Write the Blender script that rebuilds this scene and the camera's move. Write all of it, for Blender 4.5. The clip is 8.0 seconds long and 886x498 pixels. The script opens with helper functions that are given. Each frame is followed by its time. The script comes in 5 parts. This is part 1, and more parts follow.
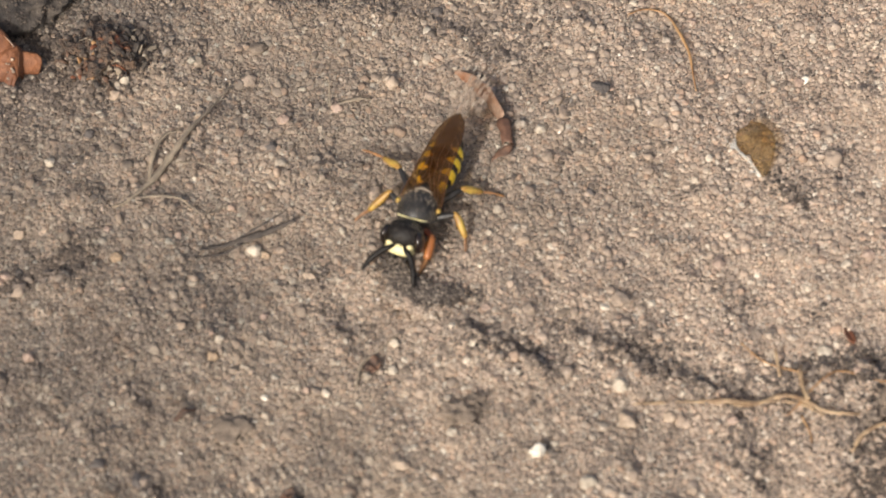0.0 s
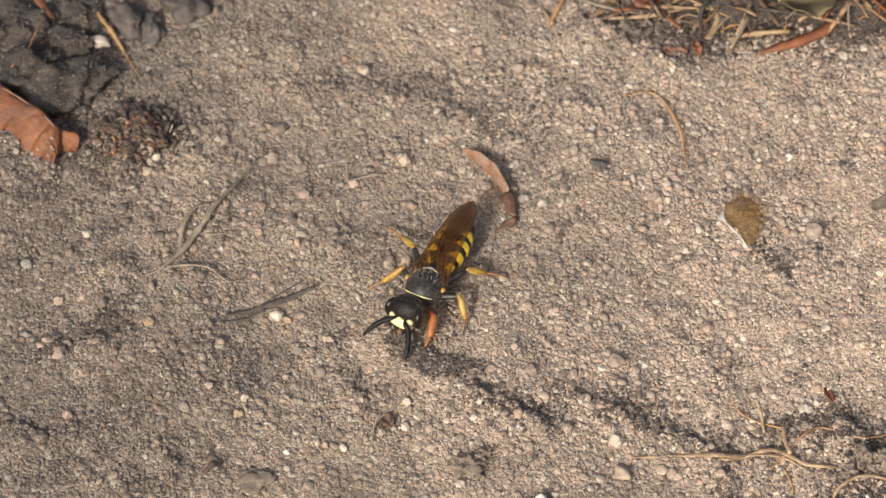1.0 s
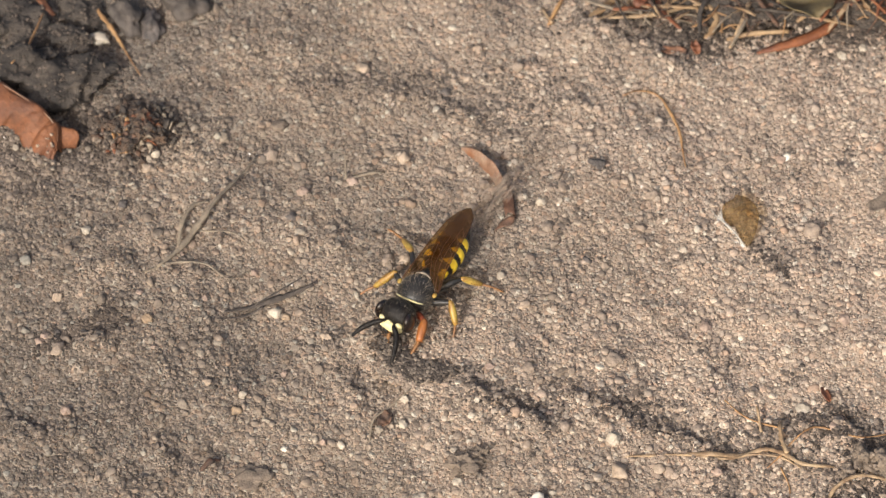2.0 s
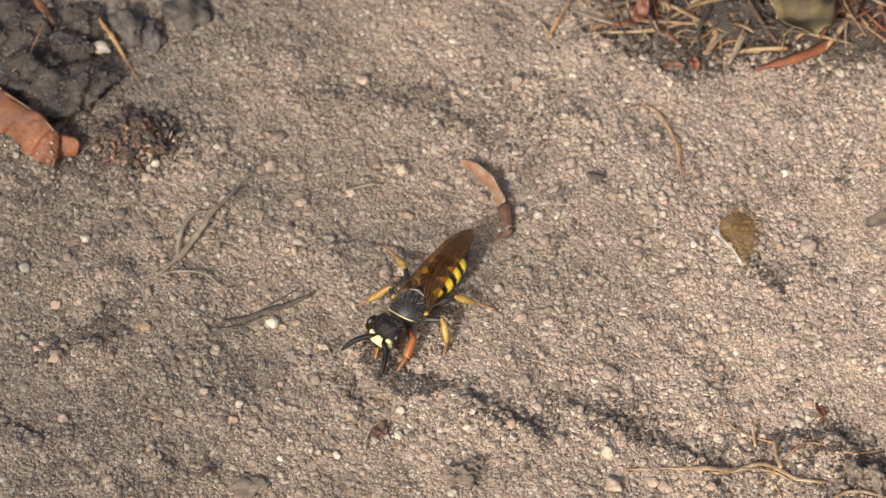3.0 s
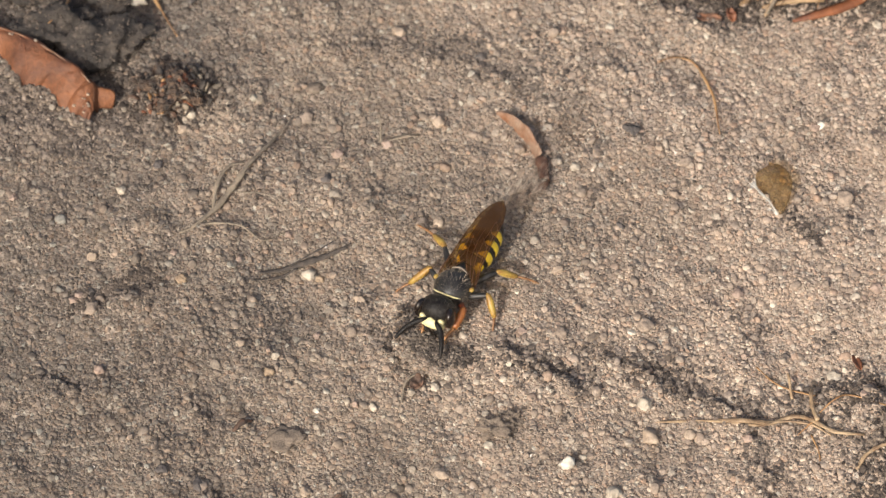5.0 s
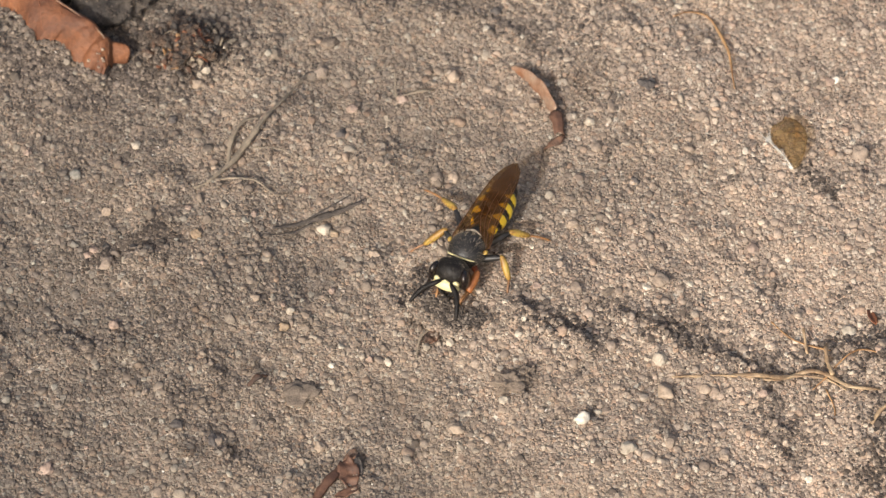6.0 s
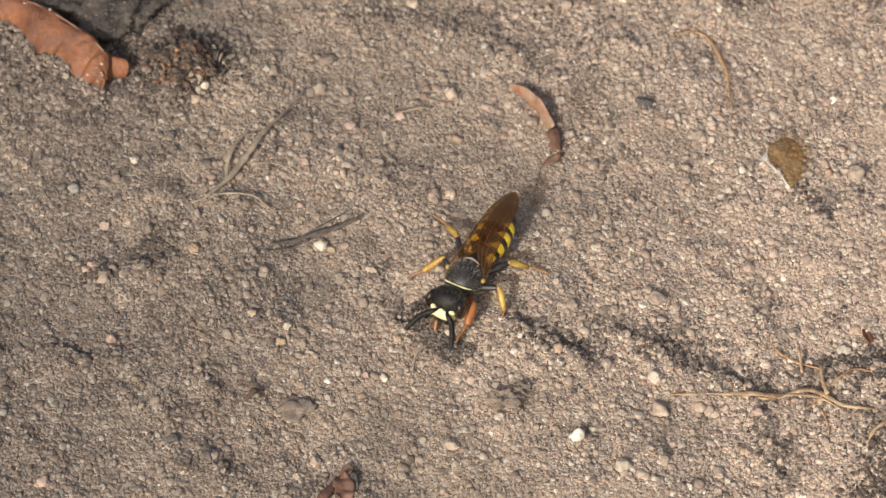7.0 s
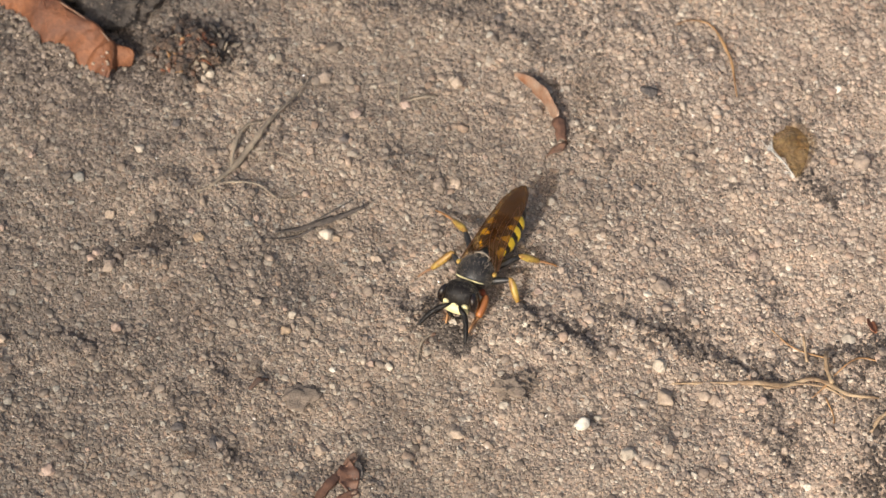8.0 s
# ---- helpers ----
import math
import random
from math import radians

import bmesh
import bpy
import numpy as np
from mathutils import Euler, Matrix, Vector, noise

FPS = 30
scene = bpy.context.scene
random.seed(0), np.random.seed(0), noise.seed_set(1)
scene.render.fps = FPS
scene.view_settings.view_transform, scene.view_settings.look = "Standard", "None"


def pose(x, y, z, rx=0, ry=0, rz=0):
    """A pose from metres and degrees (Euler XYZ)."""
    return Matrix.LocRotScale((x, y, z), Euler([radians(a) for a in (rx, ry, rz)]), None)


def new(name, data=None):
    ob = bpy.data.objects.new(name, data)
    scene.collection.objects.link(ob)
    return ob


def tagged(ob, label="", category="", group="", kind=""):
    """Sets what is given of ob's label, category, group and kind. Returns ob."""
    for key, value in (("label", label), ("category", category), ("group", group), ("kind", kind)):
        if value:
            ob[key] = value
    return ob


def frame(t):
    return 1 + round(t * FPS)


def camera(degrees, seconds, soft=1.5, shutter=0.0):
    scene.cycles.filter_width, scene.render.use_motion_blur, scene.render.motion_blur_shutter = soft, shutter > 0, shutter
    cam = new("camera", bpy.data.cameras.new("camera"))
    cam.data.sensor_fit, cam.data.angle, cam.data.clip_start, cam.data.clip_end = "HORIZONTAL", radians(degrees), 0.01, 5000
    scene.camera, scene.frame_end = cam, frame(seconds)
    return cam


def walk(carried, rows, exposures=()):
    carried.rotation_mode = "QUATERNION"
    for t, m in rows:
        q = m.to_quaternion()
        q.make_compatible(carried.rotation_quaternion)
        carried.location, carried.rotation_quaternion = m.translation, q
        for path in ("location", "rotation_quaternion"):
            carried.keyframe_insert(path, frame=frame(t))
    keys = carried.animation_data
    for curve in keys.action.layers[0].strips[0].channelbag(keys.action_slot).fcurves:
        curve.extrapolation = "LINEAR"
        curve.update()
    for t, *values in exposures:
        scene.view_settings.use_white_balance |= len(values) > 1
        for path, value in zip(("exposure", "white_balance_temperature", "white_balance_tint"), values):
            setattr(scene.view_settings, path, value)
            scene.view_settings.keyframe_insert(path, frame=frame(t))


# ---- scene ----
# A digging wasp on sandy ground, about 80 mm of it in view. Lengths below are in millimetres unless said otherwise.
MM = 0.001

# ---- camera and its path ----
cam = camera(8.0, 8.0, soft=1.34, shutter=0.2)
cam.data.dof.use_dof, cam.data.dof.focus_distance, cam.data.dof.aperture_fstop = True, 0.5600, 74.0
# seconds, place of the eye (y, z in metres), tilt, yaw, roll in degrees
PATH = [
    (0.0, -0.33966, 0.40479, 39.9116, -0.5608, -0.5036),
    (0.1, -0.3457, 0.412, 39.97, -0.6075, -0.551),
    (0.2, -0.35173, 0.41918, 40.0201, -0.6127, -0.5984),
    (0.3, -0.3566, 0.425, 40.1258, -0.5735, -0.6529),
    (0.4, -0.3615, 0.4308, 40.1782, -0.5057, -0.7074),
    (0.5, -0.36632, 0.43657, 40.2307, -0.4011, -0.7619),
    (0.7, -0.3662, 0.4365, 40.3421, -0.3588, -0.6941),
    (1.0, -0.3661, 0.4363, 40.5077, -0.4029, -0.5924),
    (1.2, -0.36589, 0.43605, 40.4915, -0.4772, -0.5887),
    (2.3, -0.36738, 0.43783, 40.4906, -0.4564, -0.0489),
    (2.5, -0.36783, 0.43836, 40.5401, -0.5793, 0.2411),
    (3.0, -0.36817, 0.43876, 40.5975, -0.456, 0.3415),
    (3.5, -0.36875, 0.43946, 40.3157, -0.094, 0.0873),
    (4.0, -0.36887, 0.43961, 40.1058, -0.0356, 0.1024),
    (4.2, -0.36869, 0.43938, 40.1167, -0.1612, 0.0412),
    (5.3, -0.36769, 0.4382, 40.1681, 0.0953, -0.0424),
    (5.5, -0.36769, 0.4382, 40.0, 0.0, 0.0),
    (6.0, -0.36771, 0.43822, 39.7549, 0.2593, -0.2262),
    (6.5, -0.36804, 0.43862, 39.7324, 0.1068, 0.0171),
    (7.0, -0.36869, 0.43938, 39.9045, 0.2146, 0.25),
    (7.3, -0.36872, 0.43942, 40.0271, 0.3869, 0.2543),
    (7.5, -0.36924, 0.44004, 40.0806, 0.5099, 0.229),
    (8.0, -0.36881, 0.43953, 39.8041, 0.2847, 0.244),
]
walk(cam, [(t, pose(0, y, z, 0, 0, yaw) @ pose(0, 0, 0, tilt, 0, 0) @ pose(0, 0, 0, 0, 0, roll)) for t, y, z, tilt, yaw, roll in PATH],
     exposures=[(0.0, 0.13), (8.0, 0.13)])

# ---- light ----
SUN_WAY = Vector((0.70, 1.38, -1.0))
sky = bpy.data.worlds.new("sky")
scene.world = sky
sky.use_nodes = True
sky_tex = sky.node_tree.nodes.new("ShaderNodeTexSky")
sky_tex.sky_type, sky_tex.sun_disc = "NISHITA", False
sky_tex.dust_density, sky_tex.ozone_density = 7.0, 0.0
sky_tex.sun_elevation, sky_tex.sun_rotation = radians(33), radians(207)
sky.node_tree.links.new(sky_tex.outputs[0], sky.node_tree.nodes["Background"].inputs[0])
sky.node_tree.nodes["Background"].inputs[1].default_value = 0.15
sun = new("sun", bpy.data.lights.new("sun", "SUN"))
sun.data.energy, sun.data.angle, sun.data.color = 3.3, radians(0.6), (1.0, 0.992, 0.965)
sun.rotation_mode = "QUATERNION"
sun.rotation_quaternion = SUN_WAY.to_track_quat("-Z", "Y")
sun.location = (-0.7, -1.4, 1.0)


# ---- materials ----
def material(name):
    m = bpy.data.materials.new(name)
    m.use_nodes = True
    nt = m.node_tree
    return m, nt, nt.nodes["Principled BSDF"]


def node(nt, kind, **values):
    n = nt.nodes.new(kind)
    for key, value in values.items():
        n.inputs[key.replace("_", " ")].default_value = value
    return n


def ramp(nt, source, stops, constant=False):
    r = nt.nodes.new("ShaderNodeValToRGB")
    r.color_ramp.interpolation = "CONSTANT" if constant else "LINEAR"
    els = r.color_ramp.elements
    while len(els) < len(stops):
        els.new(0.5)
    for el, (at, col) in zip(els, stops):
        el.position, el.color = at, (*col, 1) if len(col) == 3 else (col[0], col[0], col[0], 1)
    nt.links.new(source, r.inputs[0])
    return r.outputs[0]


def noise_tex(nt, scale, detail=3.0, space="Object"):
    co = nt.nodes.new("ShaderNodeTexCoord")
    n = node(nt, "ShaderNodeTexNoise", Scale=scale, Detail=detail)
    nt.links.new(co.outputs[space], n.inputs["Vector"])
    return n.outputs["Fac"]


def mix(nt, fac, a, b, mode="MIX"):
    m = nt.nodes.new("ShaderNodeMix")
    m.data_type, m.blend_type = "RGBA", mode
    for sock, v in ((m.inputs[0], fac), (m.inputs[6], a), (m.inputs[7], b)):
        if isinstance(v, bpy.types.NodeSocket):
            nt.links.new(v, sock)
        elif isinstance(v, (int, float)):
            sock.default_value = v
        else:
            sock.default_value = (*v, 1)
    return m.outputs[2]


def bump(nt, bsdf, source, strength, distance):
    b = node(nt, "ShaderNodeBump", Strength=strength, Distance=distance)
    nt.links.new(source, b.inputs["Height"])
    nt.links.new(b.outputs[0], bsdf.inputs["Normal"])


def worn(name, light, dark, scale, rough=0.7, grain=0.3, depth=0.05, fine=6.0, sheen=0.0):
    """A surface that varies between two colours at two scales, with fine relief. scale: spots per millimetre; depth: mm."""
    m, nt, b = material(name)
    coarse = noise_tex(nt, scale * 1000)
    small = noise_tex(nt, scale * fine * 1000, 4.0)
    c = mix(nt, ramp(nt, coarse, [(0.35, (0,)), (0.65, (1,))]), dark, light)
    c = mix(nt, grain, c, ramp(nt, small, [(0.3, (0.25,)), (0.7, (1.0,))]), "MULTIPLY")
    nt.links.new(c, b.inputs["Base Color"])
    b.inputs["Roughness"].default_value = rough
    bump(nt, b, small, 0.8, depth * MM)
    return m


SAND_STOPS = [(0.0, (0.150, 0.122, 0.100)), (0.03, (0.270, 0.223, 0.182)), (0.14, (0.355, 0.290, 0.235)), (0.4, (0.417, 0.336, 0.267)),
              (0.52, (0.375, 0.320, 0.267)), (0.66, (0.470, 0.379, 0.305)), (0.78, (0.427, 0.310, 0.230)), (0.84, (0.500, 0.422, 0.342)),
              (0.96, (0.530, 0.466, 0.385)), (0.995, (0.640, 0.595, 0.506))]


def sand_material(name, islands):
    m, nt, b = material(name)
    if islands:
        pick = nt.nodes.new("ShaderNodeNewGeometry").outputs["Random Per Island"]
    else:
        pick = nt.nodes.new("ShaderNodeObjectInfo").outputs["Random"]
    col = ramp(nt, pick, SAND_STOPS)
    # broad tones: greyer, darker sand on one side, pinkish, lighter sand on the other
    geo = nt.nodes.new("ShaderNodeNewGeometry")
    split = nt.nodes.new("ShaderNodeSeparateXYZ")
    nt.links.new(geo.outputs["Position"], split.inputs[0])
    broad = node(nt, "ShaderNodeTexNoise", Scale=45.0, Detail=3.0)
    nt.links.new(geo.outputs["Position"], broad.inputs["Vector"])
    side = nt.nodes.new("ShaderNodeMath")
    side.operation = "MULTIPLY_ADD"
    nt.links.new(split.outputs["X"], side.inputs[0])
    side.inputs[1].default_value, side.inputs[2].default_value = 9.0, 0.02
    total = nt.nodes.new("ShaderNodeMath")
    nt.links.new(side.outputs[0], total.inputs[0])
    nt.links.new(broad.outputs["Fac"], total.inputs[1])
    patch = node(nt, "ShaderNodeTexNoise", Scale=210.0, Detail=4.0, Roughness=0.6)
    nt.links.new(geo.outputs["Position"], patch.inputs["Vector"])
    col = mix(nt, 1.0, col, ramp(nt, patch.outputs["Fac"], [(0.30, (0.72, 0.70, 0.68)), (0.47, (0.95, 0.95, 0.95)), (0.7, (1.08, 1.07, 1.05))]), "MULTIPLY")
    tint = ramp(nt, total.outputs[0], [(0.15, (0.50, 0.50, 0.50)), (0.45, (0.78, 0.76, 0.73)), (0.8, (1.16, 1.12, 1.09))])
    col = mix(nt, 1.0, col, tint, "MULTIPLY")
    inner = node(nt, "ShaderNodeTexNoise", Scale=5200.0, Detail=2.0)
    nt.links.new(geo.outputs["Position"], inner.inputs["Vector"])
    col = mix(nt, 0.45, col, ramp(nt, inner.outputs["Fac"], [(0.3, (0.4,)), (0.52, (0.95,)), (0.72, (1.4,))]), "MULTIPLY")
    nt.links.new(col, b.inputs["Base Color"])
    turn = nt.nodes.new("ShaderNodeMath")
    turn.operation = "FRACT"
    spread = nt.nodes.new("ShaderNodeMath")
    spread.operation = "MULTIPLY"
    nt.links.new(pick, spread.inputs[0])
    spread.inputs[1].default_value = 37.0
    nt.links.new(spread.outputs[0], turn.inputs[0])
    nt.links.new(ramp(nt, turn.outputs[0], [(0.0, (0.2,)), (0.25, (0.5,)), (0.6, (0.8,))]), b.inputs["Roughness"])
    bump(nt, b, inner.outputs["Fac"], 0.5, 0.04 * MM)
    # quartz lets some of the light through
    lets = nt.nodes.new("ShaderNodeBsdfTranslucent")
    nt.links.new(col, lets.inputs[0])
    join = nt.nodes.new("ShaderNodeMixShader")
    join.inputs[0].default_value = 0.24
    nt.links.new(b.outputs[0], join.inputs[1])
    nt.links.new(lets.outputs[0], join.inputs[2])
    nt.links.new(join.outputs[0], nt.nodes["Material Output"].inputs[0])
    return m


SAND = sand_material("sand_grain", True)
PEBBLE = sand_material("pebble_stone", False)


def ground_material():
    m, nt, b = material("sand_bed")
    co = nt.nodes.new("ShaderNodeTexCoord")
    vor = node(nt, "ShaderNodeTexVoronoi", Scale=2400.0)
    nt.links.new(co.outputs["Object"], vor.inputs["Vector"])
    sep = nt.nodes.new("ShaderNodeSeparateColor")
    nt.links.new(vor.outputs["Color"], sep.inputs[0])
    col = ramp(nt, sep.outputs[0], [(a, tuple(v * 0.85 for v in c)) for a, c in SAND_STOPS])
    broad = noise_tex(nt, 40.0, 4.0)
    col = mix(nt, 1.0, col, ramp(nt, broad, [(0.3, (0.6, 0.6, 0.6)), (0.7, (1.0, 0.96, 0.92))]), "MULTIPLY")
    nt.links.new(col, b.inputs["Base Color"])
    b.inputs["Roughness"].default_value = 0.85
    bump(nt, b, vor.outputs["Distance"], 1.0, 0.25 * MM)
    return m


BED = ground_material()
CHITIN = worn("black_chitin", (0.032, 0.029, 0.027), (0.009, 0.008, 0.007), 1.5, 0.42, 0.4, 0.03, 8)
HEAD_SKIN = worn("dark_brown_chitin", (0.016, 0.013, 0.011), (0.007, 0.006, 0.006), 1.5, 0.3, 0.5, 0.09, 7)
HEAD_SKIN.node_tree.nodes["Principled BSDF"].inputs["Specular IOR Level"].default_value = 0.22
EYE_SKIN = worn("eye_facets", (0.018, 0.011, 0.009), (0.010, 0.007, 0.006), 1.0, 0.14, 0.3, 0.02, 14)
CREAM = worn("cream_chitin", (0.80, 0.72, 0.42), (0.70, 0.62, 0.30), 1.5, 0.45, 0.25, 0.02, 6)
YELLOW = worn("yellow_chitin", (0.56, 0.40, 0.08), (0.26, 0.12, 0.03), 0.8, 0.45, 0.55, 0.02, 6)
ORANGE = worn("orange_chitin", (0.38, 0.14, 0.036), (0.25, 0.085, 0.026), 1.2, 0.4, 0.3, 0.02, 6)
TARSUS = worn("brown_orange_chitin", (0.34, 0.17, 0.06), (0.2, 0.095, 0.04), 1.5, 0.45, 0.4, 0.02, 6)
RED = worn("red_chitin", (0.34, 0.08, 0.03), (0.2, 0.045, 0.02), 1.2, 0.4, 0.3, 0.02, 6)
HAIR = worn("pale_hair", (0.34, 0.28, 0.21), (0.24, 0.195, 0.145), 2.0, 0.6, 0.2, 0.01, 6)
LEAF = worn("orange_brown_dry_leaf", (0.212, 0.08, 0.031), (0.11, 0.041, 0.019), 0.3, 0.7, 0.5, 0.14, 9)
CURL = worn("pinkish_brown_dry_leaf", (0.30, 0.205, 0.145), (0.21, 0.082, 0.035), 0.6, 0.55, 0.4, 0.05, 7)
HUMUS = worn("dark_humus", (0.098, 0.08, 0.065), (0.035, 0.029, 0.025), 0.5, 0.9, 0.7, 0.16, 7)
GREY_STONE = worn("grey_stone", (0.095, 0.078, 0.067), (0.06, 0.05, 0.043), 0.3, 0.75, 0.4, 0.12, 8)
CHAR = worn("charred_bract", (0.19, 0.10, 0.06), (0.05, 0.036, 0.029), 0.6, 0.8, 0.5, 0.1, 6)
STRAW = worn("straw", (0.36, 0.245, 0.135), (0.2, 0.12, 0.06), 0.5, 0.5, 0.35, 0.04, 8)
ROOT = worn("dry_root", (0.47, 0.34, 0.205), (0.2, 0.125, 0.07), 0.8, 0.5, 0.5, 0.05, 7)
GREY_STEM = worn("weathered_stem", (0.31, 0.25, 0.18), (0.18, 0.145, 0.105), 0.6, 0.7, 0.4, 0.05, 7)
RUST = worn("rust_red_bark", (0.25, 0.09, 0.036), (0.12, 0.042, 0.02), 0.5, 0.55, 0.4, 0.06, 6)
THREAD = worn("orange_fibre", (0.43, 0.25, 0.11), (0.24, 0.125, 0.055), 0.6, 0.6, 0.3, 0.03, 6)
BROWN = worn("red_brown_dry_leaf", (0.16, 0.08, 0.048), (0.085, 0.04, 0.025), 0.5, 0.65, 0.5, 0.08, 6)
LITTER = worn("olive_dry_leaf", (0.18, 0.135, 0.06), (0.09, 0.066, 0.032), 0.4, 0.6, 0.4, 0.06, 7)


STONES = [worn("cream_stone", (0.49, 0.425, 0.34), (0.39, 0.33, 0.255), 0.9, 0.5, 0.3, 0.05, 6), worn("tan_stone", (0.43, 0.335, 0.25), (0.34, 0.26, 0.19), 0.9, 0.6, 0.35, 0.06, 6),
          worn("white_quartz", (0.7, 0.65, 0.56), (0.58, 0.52, 0.43), 0.9, 0.35, 0.2, 0.04, 6), worn("pink_stone", (0.37, 0.275, 0.22), (0.3, 0.215, 0.165), 0.9, 0.6, 0.3, 0.05, 6),
          worn("brown_grey_stone", (0.34, 0.265, 0.205), (0.25, 0.195, 0.15), 0.9, 0.75, 0.4, 0.08, 6), worn("chip_stone", (0.225, 0.175, 0.132), (0.15, 0.117, 0.09), 0.9, 0.8, 0.4, 0.1, 6), worn("dark_stone", (0.12, 0.10, 0.09), (0.075, 0.065, 0.06), 0.9, 0.7, 0.4, 0.08, 6),
          worn("ochre_stone", (0.36, 0.265, 0.175), (0.29, 0.205, 0.13), 0.9, 0.6, 0.3, 0.05, 6)]


def maths(nt, how, a, b=None):
    n = nt.nodes.new("ShaderNodeMath")
    n.operation = how
    for sock, v in zip(n.inputs, (a, b)):
        if isinstance(v, bpy.types.NodeSocket):
            nt.links.new(v, sock)
        elif v is not None:
            sock.default_value = v
    return n.outputs[0]


def tergite_material():
    """Black abdomen plates with a yellow mark on each side of the middle."""
    m, nt, b = material("banded_abdomen")
    co = nt.nodes.new("ShaderNodeTexCoord")
    sep = nt.nodes.new("ShaderNodeSeparateXYZ")
    nt.links.new(co.outputs["Object"], sep.inputs[0])
    x = maths(nt, "MULTIPLY", maths(nt, "ABSOLUTE", sep.outputs["X"]), 400.0)
    y = maths(nt, "ADD", maths(nt, "MULTIPLY", sep.outputs["Y"], 500.0), 0.5)
    wob = maths(nt, "MULTIPLY", maths(nt, "SUBTRACT", noise_tex(nt, 1500.0), 0.5), 0.3)
    side = ramp(nt, maths(nt, "ADD", maths(nt, "ADD", x, wob), maths(nt, "MULTIPLY", maths(nt, "SUBTRACT", y, 0.5), 0.7)), [(0.31, (0,)), (0.37, (1,))])
    band = ramp(nt, maths(nt, "ADD", y, wob), [(0.33, (0,)), (0.38, (1,)), (0.68, (1,)), (0.73, (0,))])
    col = mix(nt, mix(nt, 1.0, side, band, "MULTIPLY"), (0.014, 0.010, 0.008), (0.80, 0.58, 0.04))
    nt.links.new(col, b.inputs["Base Color"])
    b.inputs["Roughness"].default_value = 0.3
    bump(nt, b, noise_tex(nt, 9000.0), 0.4, 0.02 * MM)
    return m


def membrane(name, tint, body, cover, rough, smoky=0.0):
    """A thin see-through skin: light passes tinted, part of it is stopped by the skin's own colour."""
    m, nt, b = material(name)
    out = nt.nodes["Material Output"]
    through_it = nt.nodes.new("ShaderNodeBsdfTransparent")
    through_it.inputs[0].default_value = (*tint, 1)
    streak = noise_tex(nt, 900.0, 4.0)
    nt.links.new(mix(nt, ramp(nt, streak, [(0.3, (0,)), (0.7, (1,))]), body, tuple(v * 1.5 for v in body)), b.inputs["Base Color"])
    b.inputs["Roughness"].default_value = rough
    b.inputs["Specular IOR Level"].default_value = 0.6
    join = nt.nodes.new("ShaderNodeMixShader")
    stop = ramp(nt, streak, [(0.35, (cover * 0.45,)), (0.65, (cover * 1.5,))])
    if smoky:
        # smoky towards the tip
        co = nt.nodes.new("ShaderNodeTexCoord")
        sep = nt.nodes.new("ShaderNodeSeparateXYZ")
        nt.links.new(co.outputs["Object"], sep.inputs[0])
        stop = maths(nt, "ADD", stop, ramp(nt, maths(nt, "MULTIPLY", sep.outputs["Y"], -100.0), [(0.42, (0.0,)), (0.85, (smoky,))]))
    nt.links.new(stop, join.inputs[0])
    nt.links.new(through_it.outputs[0], join.inputs[1])
    nt.links.new(b.outputs[0], join.inputs[2])
    nt.links.new(join.outputs[0], out.inputs[0])
    return m


def glint_material():
    m, nt, b = material("glassy_rim")
    b.inputs["Base Color"].default_value = (0.62, 0.58, 0.5, 1)
    b.inputs["Roughness"].default_value = 0.12
    b.inputs["Transmission Weight"].default_value = 0.4
    bump(nt, b, noise_tex(nt, 2500.0), 0.5, 0.05 * MM)
    return m


def dark_sand(name, stops):
    m, nt, b = material(name)
    pick = nt.nodes.new("ShaderNodeNewGeometry").outputs["Random Per Island"]
    small = noise_tex(nt, 5000.0)
    nt.links.new(mix(nt, 0.4, ramp(nt, pick, stops), ramp(nt, small, [(0.3, (0.4,)), (0.7, (1.0,))]), "MULTIPLY"), b.inputs["Base Color"])
    b.inputs["Roughness"].default_value = 0.75
    bump(nt, b, small, 0.6, 0.05 * MM)
    return m


GLINT = glint_material()
# damp grains, darkened further to carry the shade of the dug pit's wall
SAND_DAMP_SHADE = dark_sand("damp_shade_grain", [(0.0, (0.036, 0.028, 0.023)), (0.5, (0.085, 0.067, 0.054)), (0.85, (0.14, 0.112, 0.09)), (1.0, (0.3, 0.25, 0.2))])
# dark grain colours for humus and stains, also used for shade on the sand
HUMUS_SHADE = dark_sand("humus_shade_grain", [(0.0, (0.034, 0.026, 0.021)), (0.5, (0.078, 0.059, 0.045)), (1.0, (0.15, 0.115, 0.088))])
STAINED_SHADE = dark_sand("stained_shade_grain", [(0.0, (0.072, 0.056, 0.045)), (0.5, (0.155, 0.122, 0.097)), (1.0, (0.29, 0.232, 0.184))])
DARK_TWIG = worn("dark_weathered_twig", (0.12, 0.096, 0.078), (0.055, 0.045, 0.038), 0.9, 0.8, 0.5, 0.1, 6)
TERGITE = tergite_material()
WING = membrane("amber_wing", (0.94, 0.82, 0.58), (0.058, 0.028, 0.010), 0.24, 0.2, 0.36)
SCALE_SKIN = membrane("glassy_brown_scale", (0.89, 0.81, 0.65), (0.2, 0.145, 0.085), 0.22, 0.25)
CLEAR_SKIN = membrane("clear_skin", (0.97, 0.96, 0.94), (0.5, 0.48, 0.44), 0.35, 0.1)
BUD = worn("crumbled_bud", (0.15, 0.095, 0.062), (0.055, 0.048, 0.043), 1.5, 0.85, 0.65, 0.4, 4)
VEIN = worn("dark_amber_vein", (0.10, 0.042, 0.015), (0.06, 0.026, 0.01), 1.0, 0.4, 0.3, 0.01, 5)


